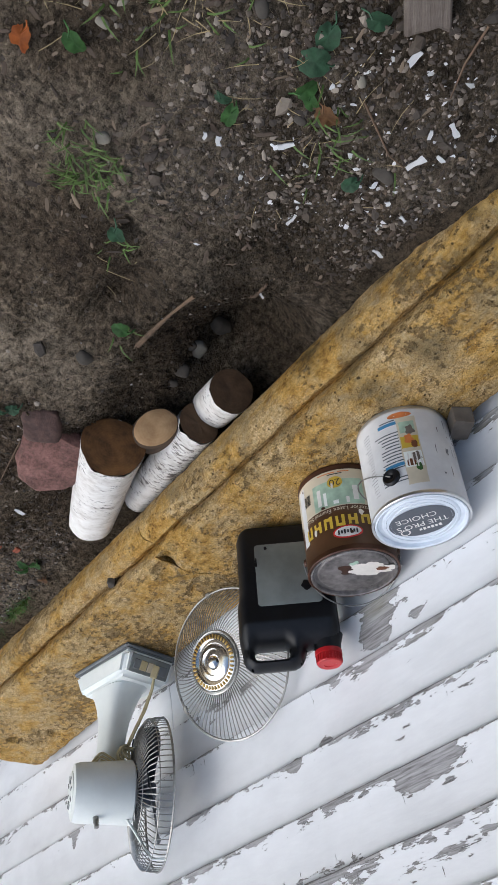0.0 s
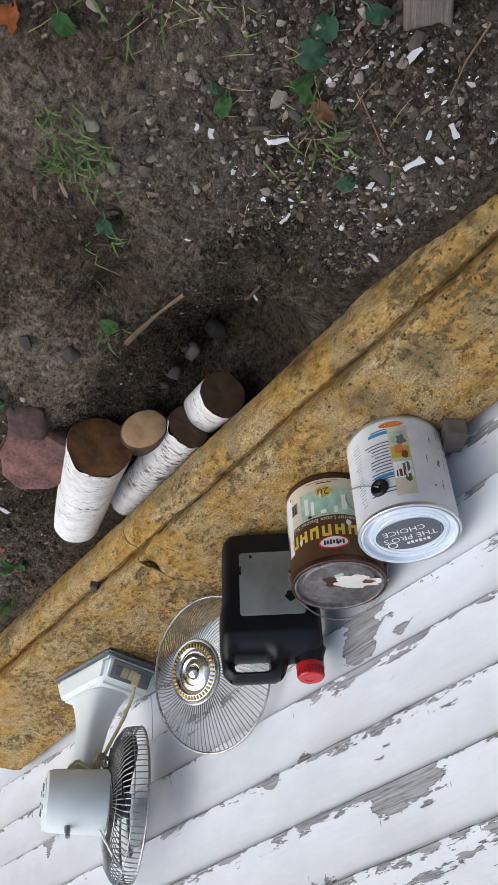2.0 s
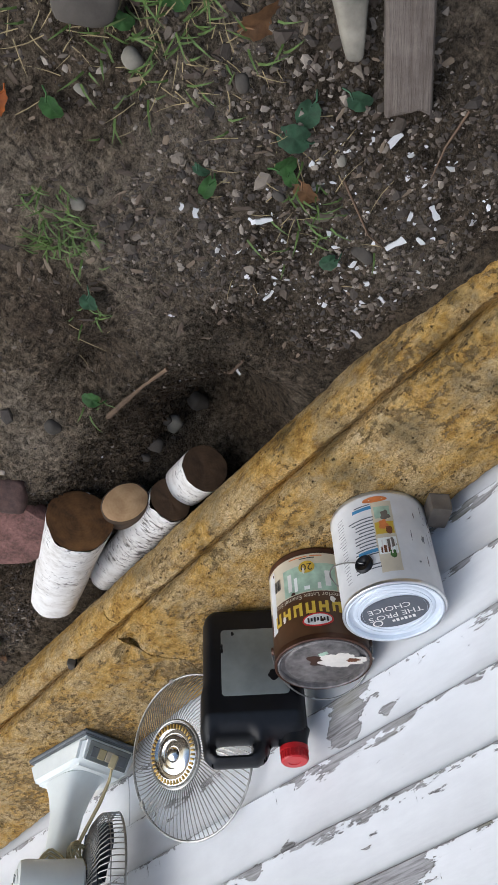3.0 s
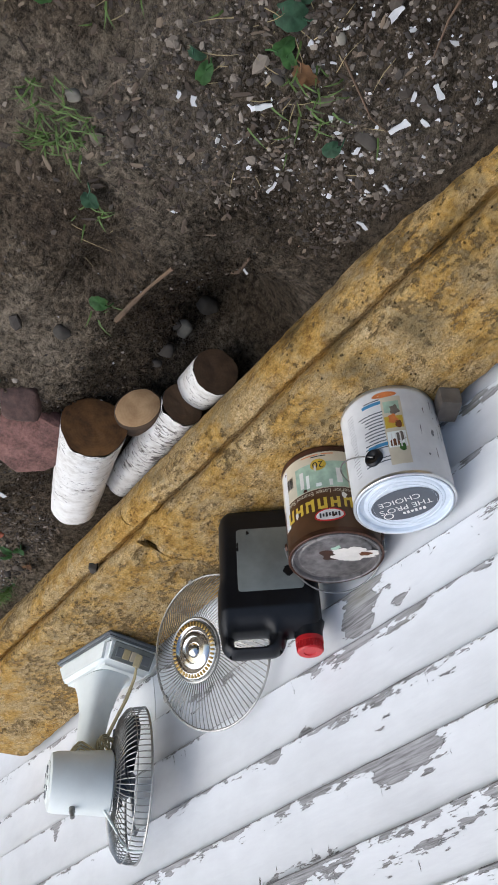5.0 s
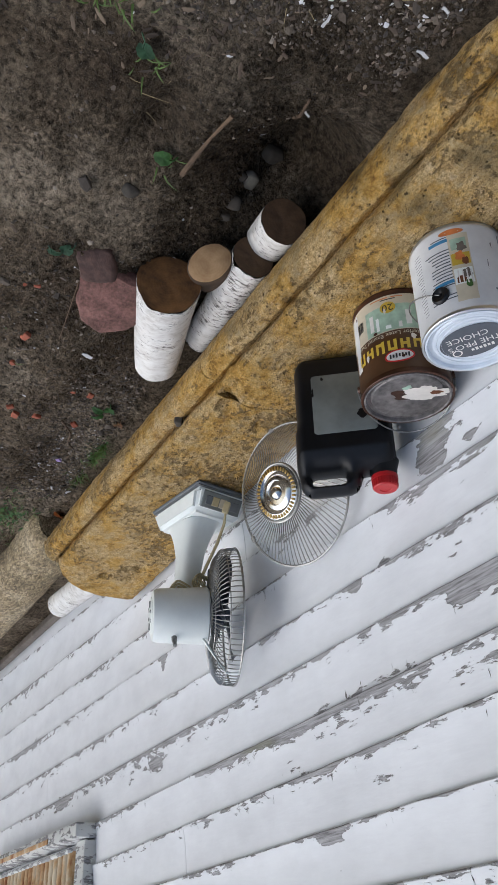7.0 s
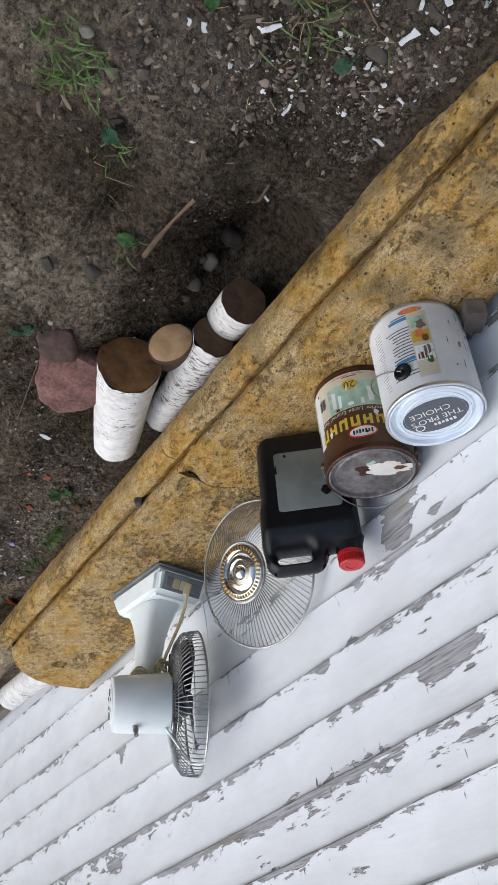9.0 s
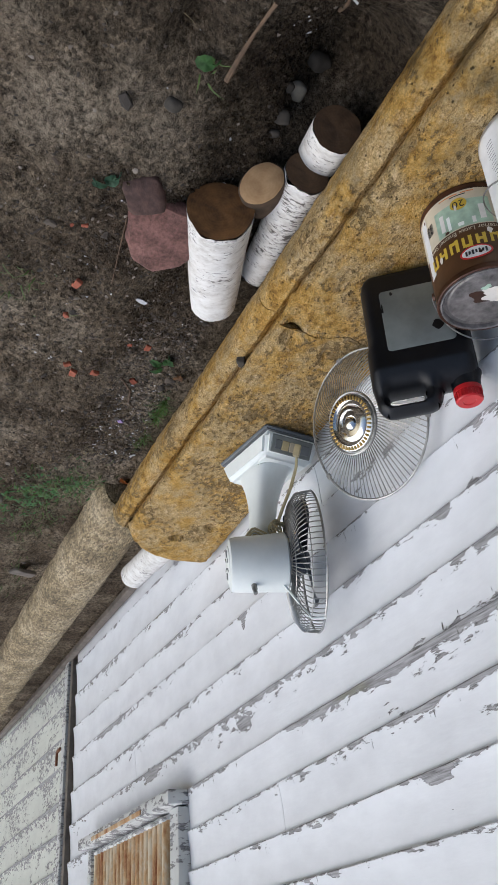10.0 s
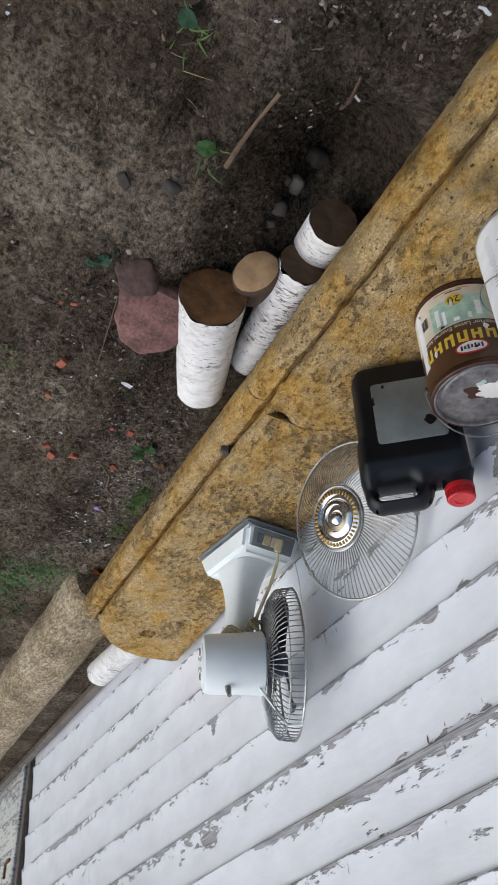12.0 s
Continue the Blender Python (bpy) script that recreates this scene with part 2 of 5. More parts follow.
def make_cut(name, dark, light):
    """Sawn end grain: rings round the heart and radial cracks."""
    m, nt, b = mat(name)
    v = coords(nt)
    w = node(nt, "TexWave", Scale=55.0, Distortion=5.0, Detail=3.0)
    w.wave_type, w.rings_direction = "RINGS", "Z"
    nt.links.new(v, w.inputs["Vector"])
    n = noise_tex(nt, v, 28, 5)
    f = math_node(nt, "ADD", math_node(nt, "MULTIPLY", w.outputs["Fac"], 0.03), math_node(nt, "MULTIPLY", n, 0.97))
    nt.links.new(ramp(nt, f, [(0.25, dark), (0.75, light)]), b.inputs["Base Color"])
    b.inputs["Roughness"].default_value = 0.85
    bump(nt, b, f, 0.4, 0.002)
    return m


def make_leaf(name, col):
    m, nt, b = mat(name)
    v = coords(nt)
    nt.links.new(ramp(nt, noise_tex(nt, v, 60, 4), [(0.3, tuple(c * 0.55 for c in col)), (0.7, tuple(c * 1.35 for c in col))]), b.inputs["Base Color"])
    b.inputs["Roughness"].default_value = 0.55
    b.inputs["Specular IOR Level"].default_value = 0.3
    return m


def make_chip_mix(name, stops):
    """Small bits whose colours differ from bit to bit."""
    m, nt, b = mat(name)
    g = nt.nodes.new("ShaderNodeNewGeometry")
    c = ramp(nt, g.outputs["Random Per Island"], stops)
    f = noise_tex(nt, world_coords(nt), 120, 4)
    nt.links.new(mix(nt, math_node(nt, "MULTIPLY", f, 0.35), c, (0.06, 0.05, 0.04)), b.inputs["Base Color"])
    b.inputs["Roughness"].default_value = 0.85
    bump(nt, b, f, 0.3, 0.002)
    return m


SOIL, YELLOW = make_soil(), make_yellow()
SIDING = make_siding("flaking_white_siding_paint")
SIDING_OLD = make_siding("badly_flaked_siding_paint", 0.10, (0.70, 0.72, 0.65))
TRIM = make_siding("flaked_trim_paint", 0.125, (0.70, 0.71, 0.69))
BIRCH = make_birch()
BIRCH_OLD = make_birch("darkened_peeling_birch_bark", 0.530)
CUT_DARK = make_cut("weathered_dark_end_grain", (0.045, 0.019, 0.007), (0.31, 0.145, 0.045))
CUT_BLACK = make_cut("rotten_brown_end_grain", (0.05, 0.028, 0.014), (0.17, 0.095, 0.045))
CUT_PALE = make_cut("pale_end_grain", (0.27, 0.15, 0.065), (0.50, 0.33, 0.17))
BARK = simple("brown_bark", (0.10, 0.065, 0.04), 0.9, var=0.3, scale=30, bumps=0.6)
STONE_GREY = make_aggregate()
BRICK_RED = simple("weathered_red_brick", (0.185, 0.092, 0.075), 0.9, var=0.34, scale=130, bumps=1.0)
# darker copy of the brick colour, for its shaded side
BRICK_SHADED = simple("shaded_brick", (0.075, 0.042, 0.034), 0.9, var=0.3, scale=90, bumps=0.8)
CRUMB_RED = simple("orange_brick_crumb", (0.36, 0.105, 0.055), 0.85, var=0.2, scale=60, bumps=0.4)
ROCK = simple("field_stone", (0.072, 0.062, 0.050), 0.9, var=0.25, scale=30, bumps=0.5)
ROCK_PALE = simple("pale_stone", (0.24, 0.22, 0.175), 0.85, var=0.35, scale=25, bumps=0.5)
OLD_WOOD = simple("grey_old_wood", (0.165, 0.14, 0.115), 0.85, var=0.25, scale=26, bumps=0.5)
STICK = simple("dry_stick", (0.125, 0.080, 0.047), 0.85, var=0.25, scale=40, bumps=0.4)
PLASTIC_BLACK = simple("black_plastic", (0.0045, 0.0055, 0.008), 0.45, var=0.25, scale=90, bumps=0.08)
PLASTIC_RED = simple("red_plastic", (0.50, 0.014, 0.018), 0.38, var=0.08, scale=60, bumps=0.05)
LABEL_GREY = simple("faded_grey_label", (0.215, 0.235, 0.225), 0.5, var=0.22, scale=14, bumps=0.08)
PAPER = simple("cream_label_paper", (0.62, 0.56, 0.43), 0.6, var=0.10, scale=30, bumps=0.05)
PAPER_WHITE = simple("white_label_paper", (0.70, 0.71, 0.72), 0.5, var=0.08, scale=30, bumps=0.05)
BROWN = simple("brown_label", (0.085, 0.038, 0.014), 0.45, var=0.22, scale=30, bumps=0.05)
BROWN_RIM = simple("rusty_brown_tin", (0.07, 0.028, 0.014), 0.45, 0.3, var=0.3, scale=40, bumps=0.15)
TIN = simple("bright_tin", (0.68, 0.70, 0.72), 0.28, 0.85, var=0.10, scale=35, bumps=0.05)
TIN_LID = simple("painted_tin_lid", (0.70, 0.76, 0.83), 0.35, 0.15, var=0.07, scale=35, bumps=0.05)
LID_OLD = simple("stained_tin_lid", (0.22, 0.205, 0.20), 0.45, 0.5, var=0.42, scale=60, bumps=0.15)
CHROME = simple("dull_chrome_wire", (0.36, 0.36, 0.345), 0.38, 0.8, var=0.3, scale=80, bumps=0.0)
CHROME_B = simple("polished_chrome", (0.78, 0.77, 0.74), 0.12, 1.0, var=0.08, scale=60, bumps=0.02)
GOLD = simple("brass_trim", (0.62, 0.42, 0.14), 0.3, 0.9, var=0.15, scale=60, bumps=0.02)
FAN_WHITE = simple("aged_white_plastic", (0.83, 0.87, 0.84), 0.42, var=0.05, scale=16, bumps=0.03)
FAN_GREY = simple("grey_plastic", (0.16, 0.175, 0.185), 0.45, var=0.1, scale=40, bumps=0.05)
BLADE = simple("smoky_blue_grey_plastic", (0.035, 0.045, 0.065), 0.3, var=0.12, scale=30, bumps=0.03)
CORD = simple("yellowed_cord", (0.56, 0.48, 0.28), 0.5, var=0.12, scale=50, bumps=0.05)
INK = simple("dark_ink", (0.03, 0.03, 0.032), 0.5, var=0.1, scale=60, bumps=0)
INK_GREY = simple("grey_print", (0.085, 0.095, 0.115), 0.5, var=0.1, scale=60, bumps=0)
INK_BLUE = simple("blue_print", (0.06, 0.24, 0.45), 0.5, var=0.1, scale=60, bumps=0)
INK_ORANGE = simple("orange_print", (0.66, 0.21, 0.06), 0.5, var=0.15, scale=60, bumps=0)
INK_RED = simple("red_print", (0.55, 0.03, 0.03), 0.45, var=0.1, scale=60, bumps=0)
INK_YELLOW = simple("yellow_print", (0.60, 0.42, 0.05), 0.45, var=0.12, scale=60, bumps=0)
INK_GREEN = simple("pale_green_print", (0.40, 0.55, 0.43), 0.5, var=0.2, scale=60, bumps=0)
INK_WHITE = simple("white_print", (0.74, 0.73, 0.70), 0.5, var=0.08, scale=60, bumps=0)
PAINT_DRIP = simple("dried_white_paint", (0.74, 0.70, 0.64), 0.5, var=0.1, scale=40, bumps=0.3)
def make_rusty_sheet():
    """Cream enamel on steel with brown rust running down."""
    m, nt, b = mat("rusty_cream_steel")
    f = noise_tex(nt, world_coords(nt, (1, 1, 0.25)), 9, 6, 0.7)
    g = noise_tex(nt, world_coords(nt, (1, 1, 0.6)), 38, 5, 0.7)
    s = math_node(nt, "ADD", math_node(nt, "MULTIPLY", f, 0.7), math_node(nt, "MULTIPLY", g, 0.3))
    nt.links.new(ramp(nt, s, [(0.42, (0.60, 0.52, 0.38)), (0.52, (0.48, 0.30, 0.14)), (0.62, (0.25, 0.085, 0.025))]), b.inputs["Base Color"])
    b.inputs["Roughness"].default_value = 0.75
    bump(nt, b, g, 0.4, 0.002)
    return m


PLASTIC_BLACK.node_tree.nodes["Principled BSDF"].inputs["Specular IOR Level"].default_value = 0.35
RUST = make_rusty_sheet()
RUST_DARK = simple("dark_rust", (0.20, 0.075, 0.03), 0.8, 0.2, var=0.3, scale=40, bumps=0.4)
GREEN = make_leaf("green_leaf", (0.055, 0.135, 0.035))
GREEN_B = make_leaf("blue_green_leaf", (0.045, 0.105, 0.055))
GRASS = make_leaf("grass_green", (0.082, 0.132, 0.030))
STRAW = make_leaf("dry_straw", (0.30, 0.24, 0.12))
LEAF_ORANGE = make_leaf("orange_dead_leaf", (0.33, 0.09, 0.012))
LEAF_BROWN = make_leaf("brown_dead_leaf", (0.19, 0.10, 0.045))
CHIP_WHITE = make_chip_mix("white_paint_flakes", [(0.0, (0.45, 0.45, 0.43)), (0.5, (0.68, 0.69, 0.70)), (1.0, (0.80, 0.81, 0.82))])
PEBBLES = make_chip_mix("mixed_pebbles", [(0.0, (0.030, 0.024, 0.019)), (0.5, (0.070, 0.054, 0.040)), (0.80, (0.135, 0.108, 0.080)), (1.0, (0.36, 0.31, 0.25))])
MULCH = make_chip_mix("bark_bits", [(0.0, (0.030, 0.020, 0.013)), (0.7, (0.085, 0.058, 0.038)), (1.0, (0.24, 0.18, 0.12))])
DARK = simple("rib_gap_shade", (0.02, 0.018, 0.016), 0.95, var=0.2, scale=40, bumps=0.2)


# ---- mesh helpers ----
def part(name, bm, material, parent=None, label="", smooth=True):
    me = bpy.data.meshes.new(name)
    bmesh.ops.recalc_face_normals(bm, faces=bm.faces[:])
    bm.to_mesh(me)
    bm.free()
    me.materials.append(material)
    if smooth:
        me.polygons.foreach_set("use_smooth", [True] * len(me.polygons))
        me.set_sharp_from_angle(angle=radians(38))
    ob = new(name, me)
    if parent:
        ob.parent = parent
    if label:
        ob["label"] = label
    return ob


def empty(name, m=Matrix()):
    ob = new(name)
    ob.empty_display_size = 0.05
    ob.matrix_world = m
    return ob


def block(size, at=(0, 0, 0), bevel=0.0, seg=2, bm=None):
    bm = bm or bmesh.new()
    got = bmesh.ops.create_cube(bm, size=1.0, matrix=Matrix.Translation(at) @ Matrix.Diagonal((*size, 1)))
    if bevel:
        es = list({e for v in got["verts"] for e in v.link_edges})
        bmesh.ops.bevel(bm, geom=es, offset=bevel, segments=seg, affect="EDGES", profile=0.6)
    return bm


def lathe(profile, n=48, m=Matrix(), bm=None, closed=False):
    """A body of rotation round z from (radius, height) pairs."""
    bm = bm or bmesh.new()
    rings = []
    for r, z in profile:
        if r < 1e-6:
            rings.append([bm.verts.new(m @ Vector((0, 0, z)))])
        else:
            rings.append([bm.verts.new(m @ Vector((r * math.cos(a), r * math.sin(a), z))) for a in np.linspace(0, math.tau, n, endpoint=False)])
    pairs = list(zip(rings, rings[1:])) + ([(rings[-1], rings[0])] if closed else [])
    for a, b in pairs:
        for i in range(n):
            j = (i + 1) % n
            f = [a[i % len(a)], a[j % len(a)], b[j % len(b)], b[i % len(b)]]
            f = list(dict.fromkeys(f))
            if len(f) > 2:
                bm.faces.new(f)
    return bm


def tube(points, r, n=8, bm=None, closed=False, taper=None):
    """A round wire along points."""
    bm = bm or bmesh.new()
    pts = [Vector(p) for p in points]
    rings, up = [], Vector((0.13, 0.31, 0.94))
    for i, p in enumerate(pts):
        a = pts[i - 1] if (i or closed) else p
        b = pts[(i + 1) % len(pts)] if (i + 1 < len(pts) or closed) else p
        d = (b - a).normalized()
        s = d.cross(up)
        s = s.normalized() if s.length > 1e-4 else Vector((1, 0, 0))
        u = s.cross(d)
        rr = r if taper is None else r * taper[i]
        rings.append([bm.verts.new(p + rr * (math.cos(t) * s + math.sin(t) * u)) for t in np.linspace(0, math.tau, n, endpoint=False)])
    for a, b in list(zip(rings, rings[1:])) + ([(rings[-1], rings[0])] if closed else []):
        for i in range(n):
            bm.faces.new((a[i], a[(i + 1) % n], b[(i + 1) % n], b[i]))
    if not closed:
        bm.faces.new(rings[0])
        bm.faces.new(rings[-1])
    return bm


def circle(r, z, n=48, m=Matrix()):
    return [m @ Vector((r * math.cos(a), r * math.sin(a), z)) for a in np.linspace(0, math.tau, n, endpoint=False)]


def rough_up(bm, amount, scale, seed=0.0):
    off = Vector((seed, seed * 1.7, -seed))
    for v in bm.verts:
        v.co += amount * noise.noise_vector(v.co * scale + off)
    return bm


def letters(words, size, extrude=0.0):
    """Built-in font writing as loose vertices and faces, centred."""
    cu = bpy.data.curves.new("words", "FONT")
    cu.body, cu.size, cu.align_x, cu.align_y, cu.resolution_u = words, size, "CENTER", "CENTER", 3
    ob = bpy.data.objects.new("words", cu)
    scene.collection.objects.link(ob)
    me = ob.evaluated_get(bpy.context.evaluated_depsgraph_get()).to_mesh()
    bm = bmesh.new()
    bm.from_mesh(me)
    bpy.data.objects.remove(ob)
    bpy.data.curves.remove(cu)
    return bm


def wrap(bm, r, ang, z):
    """Bends a flat piece (x along, y up) round a can of radius r, centred at the angle ang and height z."""
    for v in bm.verts:
        a = ang + v.co.x / r
        v.co = Vector((r * math.cos(a), r * math.sin(a), z + v.co.y))
    return bm


def patch(w, h, cx=0.0, cy=0.0, nx=10, ny=1, ragged=0.0, seed=0.0):
    """A flat panel, cut fine enough to be bent; ragged pulls its outline about."""
    bm = bmesh.new()
    g = [[bm.verts.new((cx + w * (i / nx - 0.5), cy + h * (j / ny - 0.5), 0)) for i in range(nx + 1)] for j in range(ny + 1)]
    for j in range(ny):
        for i in range(nx):
            bm.faces.new((g[j][i], g[j][i + 1], g[j + 1][i + 1], g[j + 1][i]))
    if ragged:
        for v in bm.verts:
            k = noise.noise_vector(v.co * 55 + Vector((seed, 0, seed)))
            v.co += Vector((k.x, k.y, 0)) * ragged
    return bm


def disc(rx, ry, cx=0.0, cy=0.0, n=44, ragged=0.0, seed=0.0):
    bm = bmesh.new()
    vs = []
    for a in np.linspace(0, math.tau, n, endpoint=False):
        k = 1 + ragged * noise.noise(Vector((1.3 * math.cos(a) + seed, 1.3 * math.sin(a), seed * 1.37)))  + 0.3 * ragged * noise.noise(Vector((5 * math.cos(a), 5 * math.sin(a), seed)))
        vs.append(bm.verts.new((cx + rx * k * math.cos(a), cy + ry * k * math.sin(a), 0)))
    c = bm.verts.new((cx, cy, 0))
    for i in range(n):
        bm.faces.new((c, vs[i], vs[(i + 1) % n]))
    return bm


def joined(*bms):
    me, out = bpy.data.meshes.new("tmp"), bmesh.new()
    for b in bms:
        b.to_mesh(me)
        out.from_mesh(me)
        b.free()
    bpy.data.meshes.remove(me)
    return out


def rounded_panel(w, h, r, t, m):
    """A thin plate with rounded corners in the x-z plane."""
    bm = bmesh.new()
    rows = []
    for y, s in ((-t, 0.0), (t * 0.6, 0.0), (t, 0.0012)):
        row = []
        for cx, cz, a0 in ((w / 2 - r, h / 2 - r, 0), (r - w / 2, h / 2 - r, 90), (r - w / 2, r - h / 2, 180), (w / 2 - r, r - h / 2, 270)):
            for a in np.linspace(a0, a0 + 90, 7):
                row.append(bm.verts.new(m @ Vector((cx + (r - s) * math.cos(radians(a)), y, cz + (r - s) * math.sin(radians(a))))))
        rows.append(row)
    for a, b in zip(rows, rows[1:]):
        for i in range(len(a)):
            bm.faces.new((a[i], a[(i + 1) % len(a)], b[(i + 1) % len(a)], b[i]))
    bm.faces.new(rows[0])
    bm.faces.new(rows[-1])
    return bm


def moved(bm, m):
    bmesh.ops.transform(bm, matrix=m, verts=bm.verts[:])
    return bm


# ---- ground ----
def ground_z(x, y):
    """The yard falls away along the house, with a hollow beside the beam."""
    xs = [-1.8, -1.0, -0.65, -0.3, 0.2, 1.0, 2.5, 6.0, 40.0]
    near = np.interp(x, xs, [-0.03, -0.065, -0.155, -0.225, -0.23, -0.24, -0.32, -0.56, -0.9])
    far = np.interp(x, xs, [-0.055, -0.07, -0.095, -0.135, -0.16, -0.195, -0.27, -0.48, -0.9])
    k = np.clip((-0.39 - y) / 0.17, 0, 1)
    k = k * k * (3 - 2 * k)
    z = near * (1 - k) + far * k
    z = z - 0.17 * np.exp(-(np.abs((x + 0.43) / 0.14) ** 2.6) - np.abs((y + 0.28) / 0.085) ** 2.6) - 0.03 * np.exp(-(((x + 0.46) / 0.22) ** 2) - ((y + 0.38) / 0.12) ** 2)
    return z - 0.062 * np.exp(-(((x + 0.51) / 0.075) ** 2) - ((y + 0.59) / 0.045) ** 2)


def lumps(x, y):
    p = Vector((x, y, 0.0))
    near = max(0.0, 1 - max(abs(x) - 2.5, 0) / 2) * max(0.0, 1 - max(abs(y) - 1.5, 0) / 2)
    return near * (0.013 * noise.noise(p * 6) + 0.012 * noise.noise(p * 17) + 0.009 * noise.noise(p * 41) + 0.005 * noise.noise(p * 90))


def surface(x, y):
    return float(ground_z(x, y)) + lumps(x, y)


def build_ground():
    xs = np.r_[-300, -80, -25, -9, -4, -2.4, np.arange(-1.4, 1.3, 0.009), np.arange(1.3, 2.4, 0.02), 2.6, 3, 3.6, 4.4, 5.5, 7, 10, 20, 60, 300]
    ys = np.r_[-300, -80, -25, -9, -4, -2.2, np.arange(-1.1, -0.25, 0.009), -0.2, -0.1, 0.0, 0.1, 0.3, 1, 3, 10, 40, 300]
    verts = [(x, y, surface(x, y)) for y in ys for x in xs]
    n = len(xs)
    faces = [(j * n + i, j * n + i + 1, (j + 1) * n + i + 1, (j + 1) * n + i) for j in range(len(ys) - 1) for i in range(n - 1)]
    me = bpy.data.meshes.new("ground")
    me.from_pydata(verts, [], faces)
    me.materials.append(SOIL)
    me.polygons.foreach_set("use_smooth", [True] * len(me.polygons))
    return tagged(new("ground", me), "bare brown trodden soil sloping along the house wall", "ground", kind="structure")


build_ground()

# ---- house wall: lapped clapboards on a plain core ----
WY = 0.030                                   # the plane of the boards' lower edges
EDGES = [-0.38, -0.27, -0.16, -0.045, 0.07, 0.185, 0.284, 0.402, 0.508, 0.622, 0.724, 0.838, 0.95, 1.06, 1.17, 1.28, 1.39, 1.50, 1.61, 1.72, 1.83, 1.94, 2.05, 2.16]
# bare spots: along the wall, height, reach along, reach up, how bare
SPOTS = [(-0.34, 0.235, 0.045, 0.045, 3.0), (-0.31, 0.260, 0.03, 0.03, 2.6), (-0.44, 0.268, 0.028, 0.012, 2.4), (-0.05, 0.409, 0.022, 0.016, 2.6), (-0.14, 0.391, 0.022, 0.009, 2.2), (-0.41, 0.528, 0.075, 0.026, 2.6),
         (-0.35, 0.532, 0.04, 0.014, 2.0), (-0.07, 0.502, 0.02, 0.014, 2.4), (-0.17, 0.509, 0.06, 0.01, 1.8), (0.09, 0.510, 0.03, 0.01, 2.2), (-0.19, 0.293, 0.016, 0.014, 2.0), (0.11, 0.337, 0.03, 0.006, 2.0),
         (1.01, 0.566, 0.05, 0.02, 2.2), (2.70, 0.233, 0.14, 0.018, 2.4), (1.93, 0.540, 0.12, 0.03, 2.0), (0.11, 0.854, 0.04, 0.012, 2.0), (0.11, 0.737, 0.05, 0.01, 1.8), (0.22, 0.727, 0.06, 0.01, 1.8),
         (0.98, 0.287, 0.012, 0.03, 2.0), (2.07, 0.084, 0.07, 0.012, 2.0), (-0.38, 0.663, 0.12, 0.016, 1.6), (-0.10, 0.611, 0.14, 0.018, 1.5), (0.17, 0.631, 0.16, 0.018, 1.5), (0.49, 0.636, 0.16, 0.014, 1.5),
         (-0.10, 0.785, 0.05, 0.01, 2.0), (0.10, 0.854, 0.04, 0.012, 2.0),
         (2.42, 0.225, 0.13, 0.022, 1.7), (2.05, 0.09, 0.08, 0.02, 1.3), (0.96, 0.275, 0.03, 0.03, 1.3), (-0.25, 0.632, 0.75, 0.020, 0.6)]
wall = part("wall_core", block((26.0, 0.12, 3.9), (3.0, WY + 0.085, 1.25)), OLD_WOOD)
tagged(wall, "house wall clad in flaking white clapboards", "wall", kind="structure")
wall.name = "wall_north"


def clapboard(x0, x1, z0, tall, seed, mats, lift=0.0):
    """One board: thick at its lower edge, thin under the board above, its edge slightly uneven and chipped."""
    bm = bmesh.new()
    lay = bm.verts.layers.float.new("edge")
    n = max(2, int((x1 - x0) / 0.016))
    rows = []
    for i in range(n + 1):
        x = x0 + (x1 - x0) * i / n
        w = 0.0024 * noise.noise(Vector((x * 2.1, seed, 0))) + 0.0016 * noise.noise(Vector((x * 13, seed, 3))) + 0.0022 * max(0.0, noise.noise(Vector((x * 31, seed, 5))) - 0.25)
        d = 0.0022 * noise.noise(Vector((x * 1.3, seed, 7)))
        prof = ((0.016 + d, tall + 0.012, -0.5), (0.0135 + d, 0.105, -0.45), (0.0125 + d, 0.09, -0.4), (0.0115 + d, 0.075, -0.33), (0.0105 + d, 0.06, -0.25), (0.0085 + d, 0.042, -0.15), (0.0065 + d, 0.028, 0.1), (0.0045 + d, 0.015 + w, 0.45), (0.002 + d, 0.003 + w, 1.2), (0.0045 + d, w, 1.25), (0.024, w, 1.0))
        ring = []
        rise = x * min(0.036, max(-0.07, 0.14 * (z0 - 0.46)))     # the boards were not nailed up quite parallel
        for y, dz, e in prof:
            z = z0 + rise + dz + (0.14 * tall * max(0.0, x) if dz > tall else 0.0)
            e += lift + 0.35 * noise.noise(Vector((x * 1.7, seed * 2, 1.0)))
            for sx, sz, rx, rz, amt in SPOTS:
                e += amt * math.exp(-(((x - sx) / rx) ** 2) - ((z - sz) / rz) ** 2)
            v = bm.verts.new((x, WY + y - 0.002, z))
            v[lay] = e
            ring.append(v)
        rows.append(ring)
    for a, b in zip(rows, rows[1:]):
        for k in range(len(a) - 1):
            bm.faces.new((a[k], a[k + 1], b[k + 1], b[k]))
    for r in (rows[0], rows[-1]):
        bm.faces.new(r)
    return part("clapboard", bm, mats, wall)


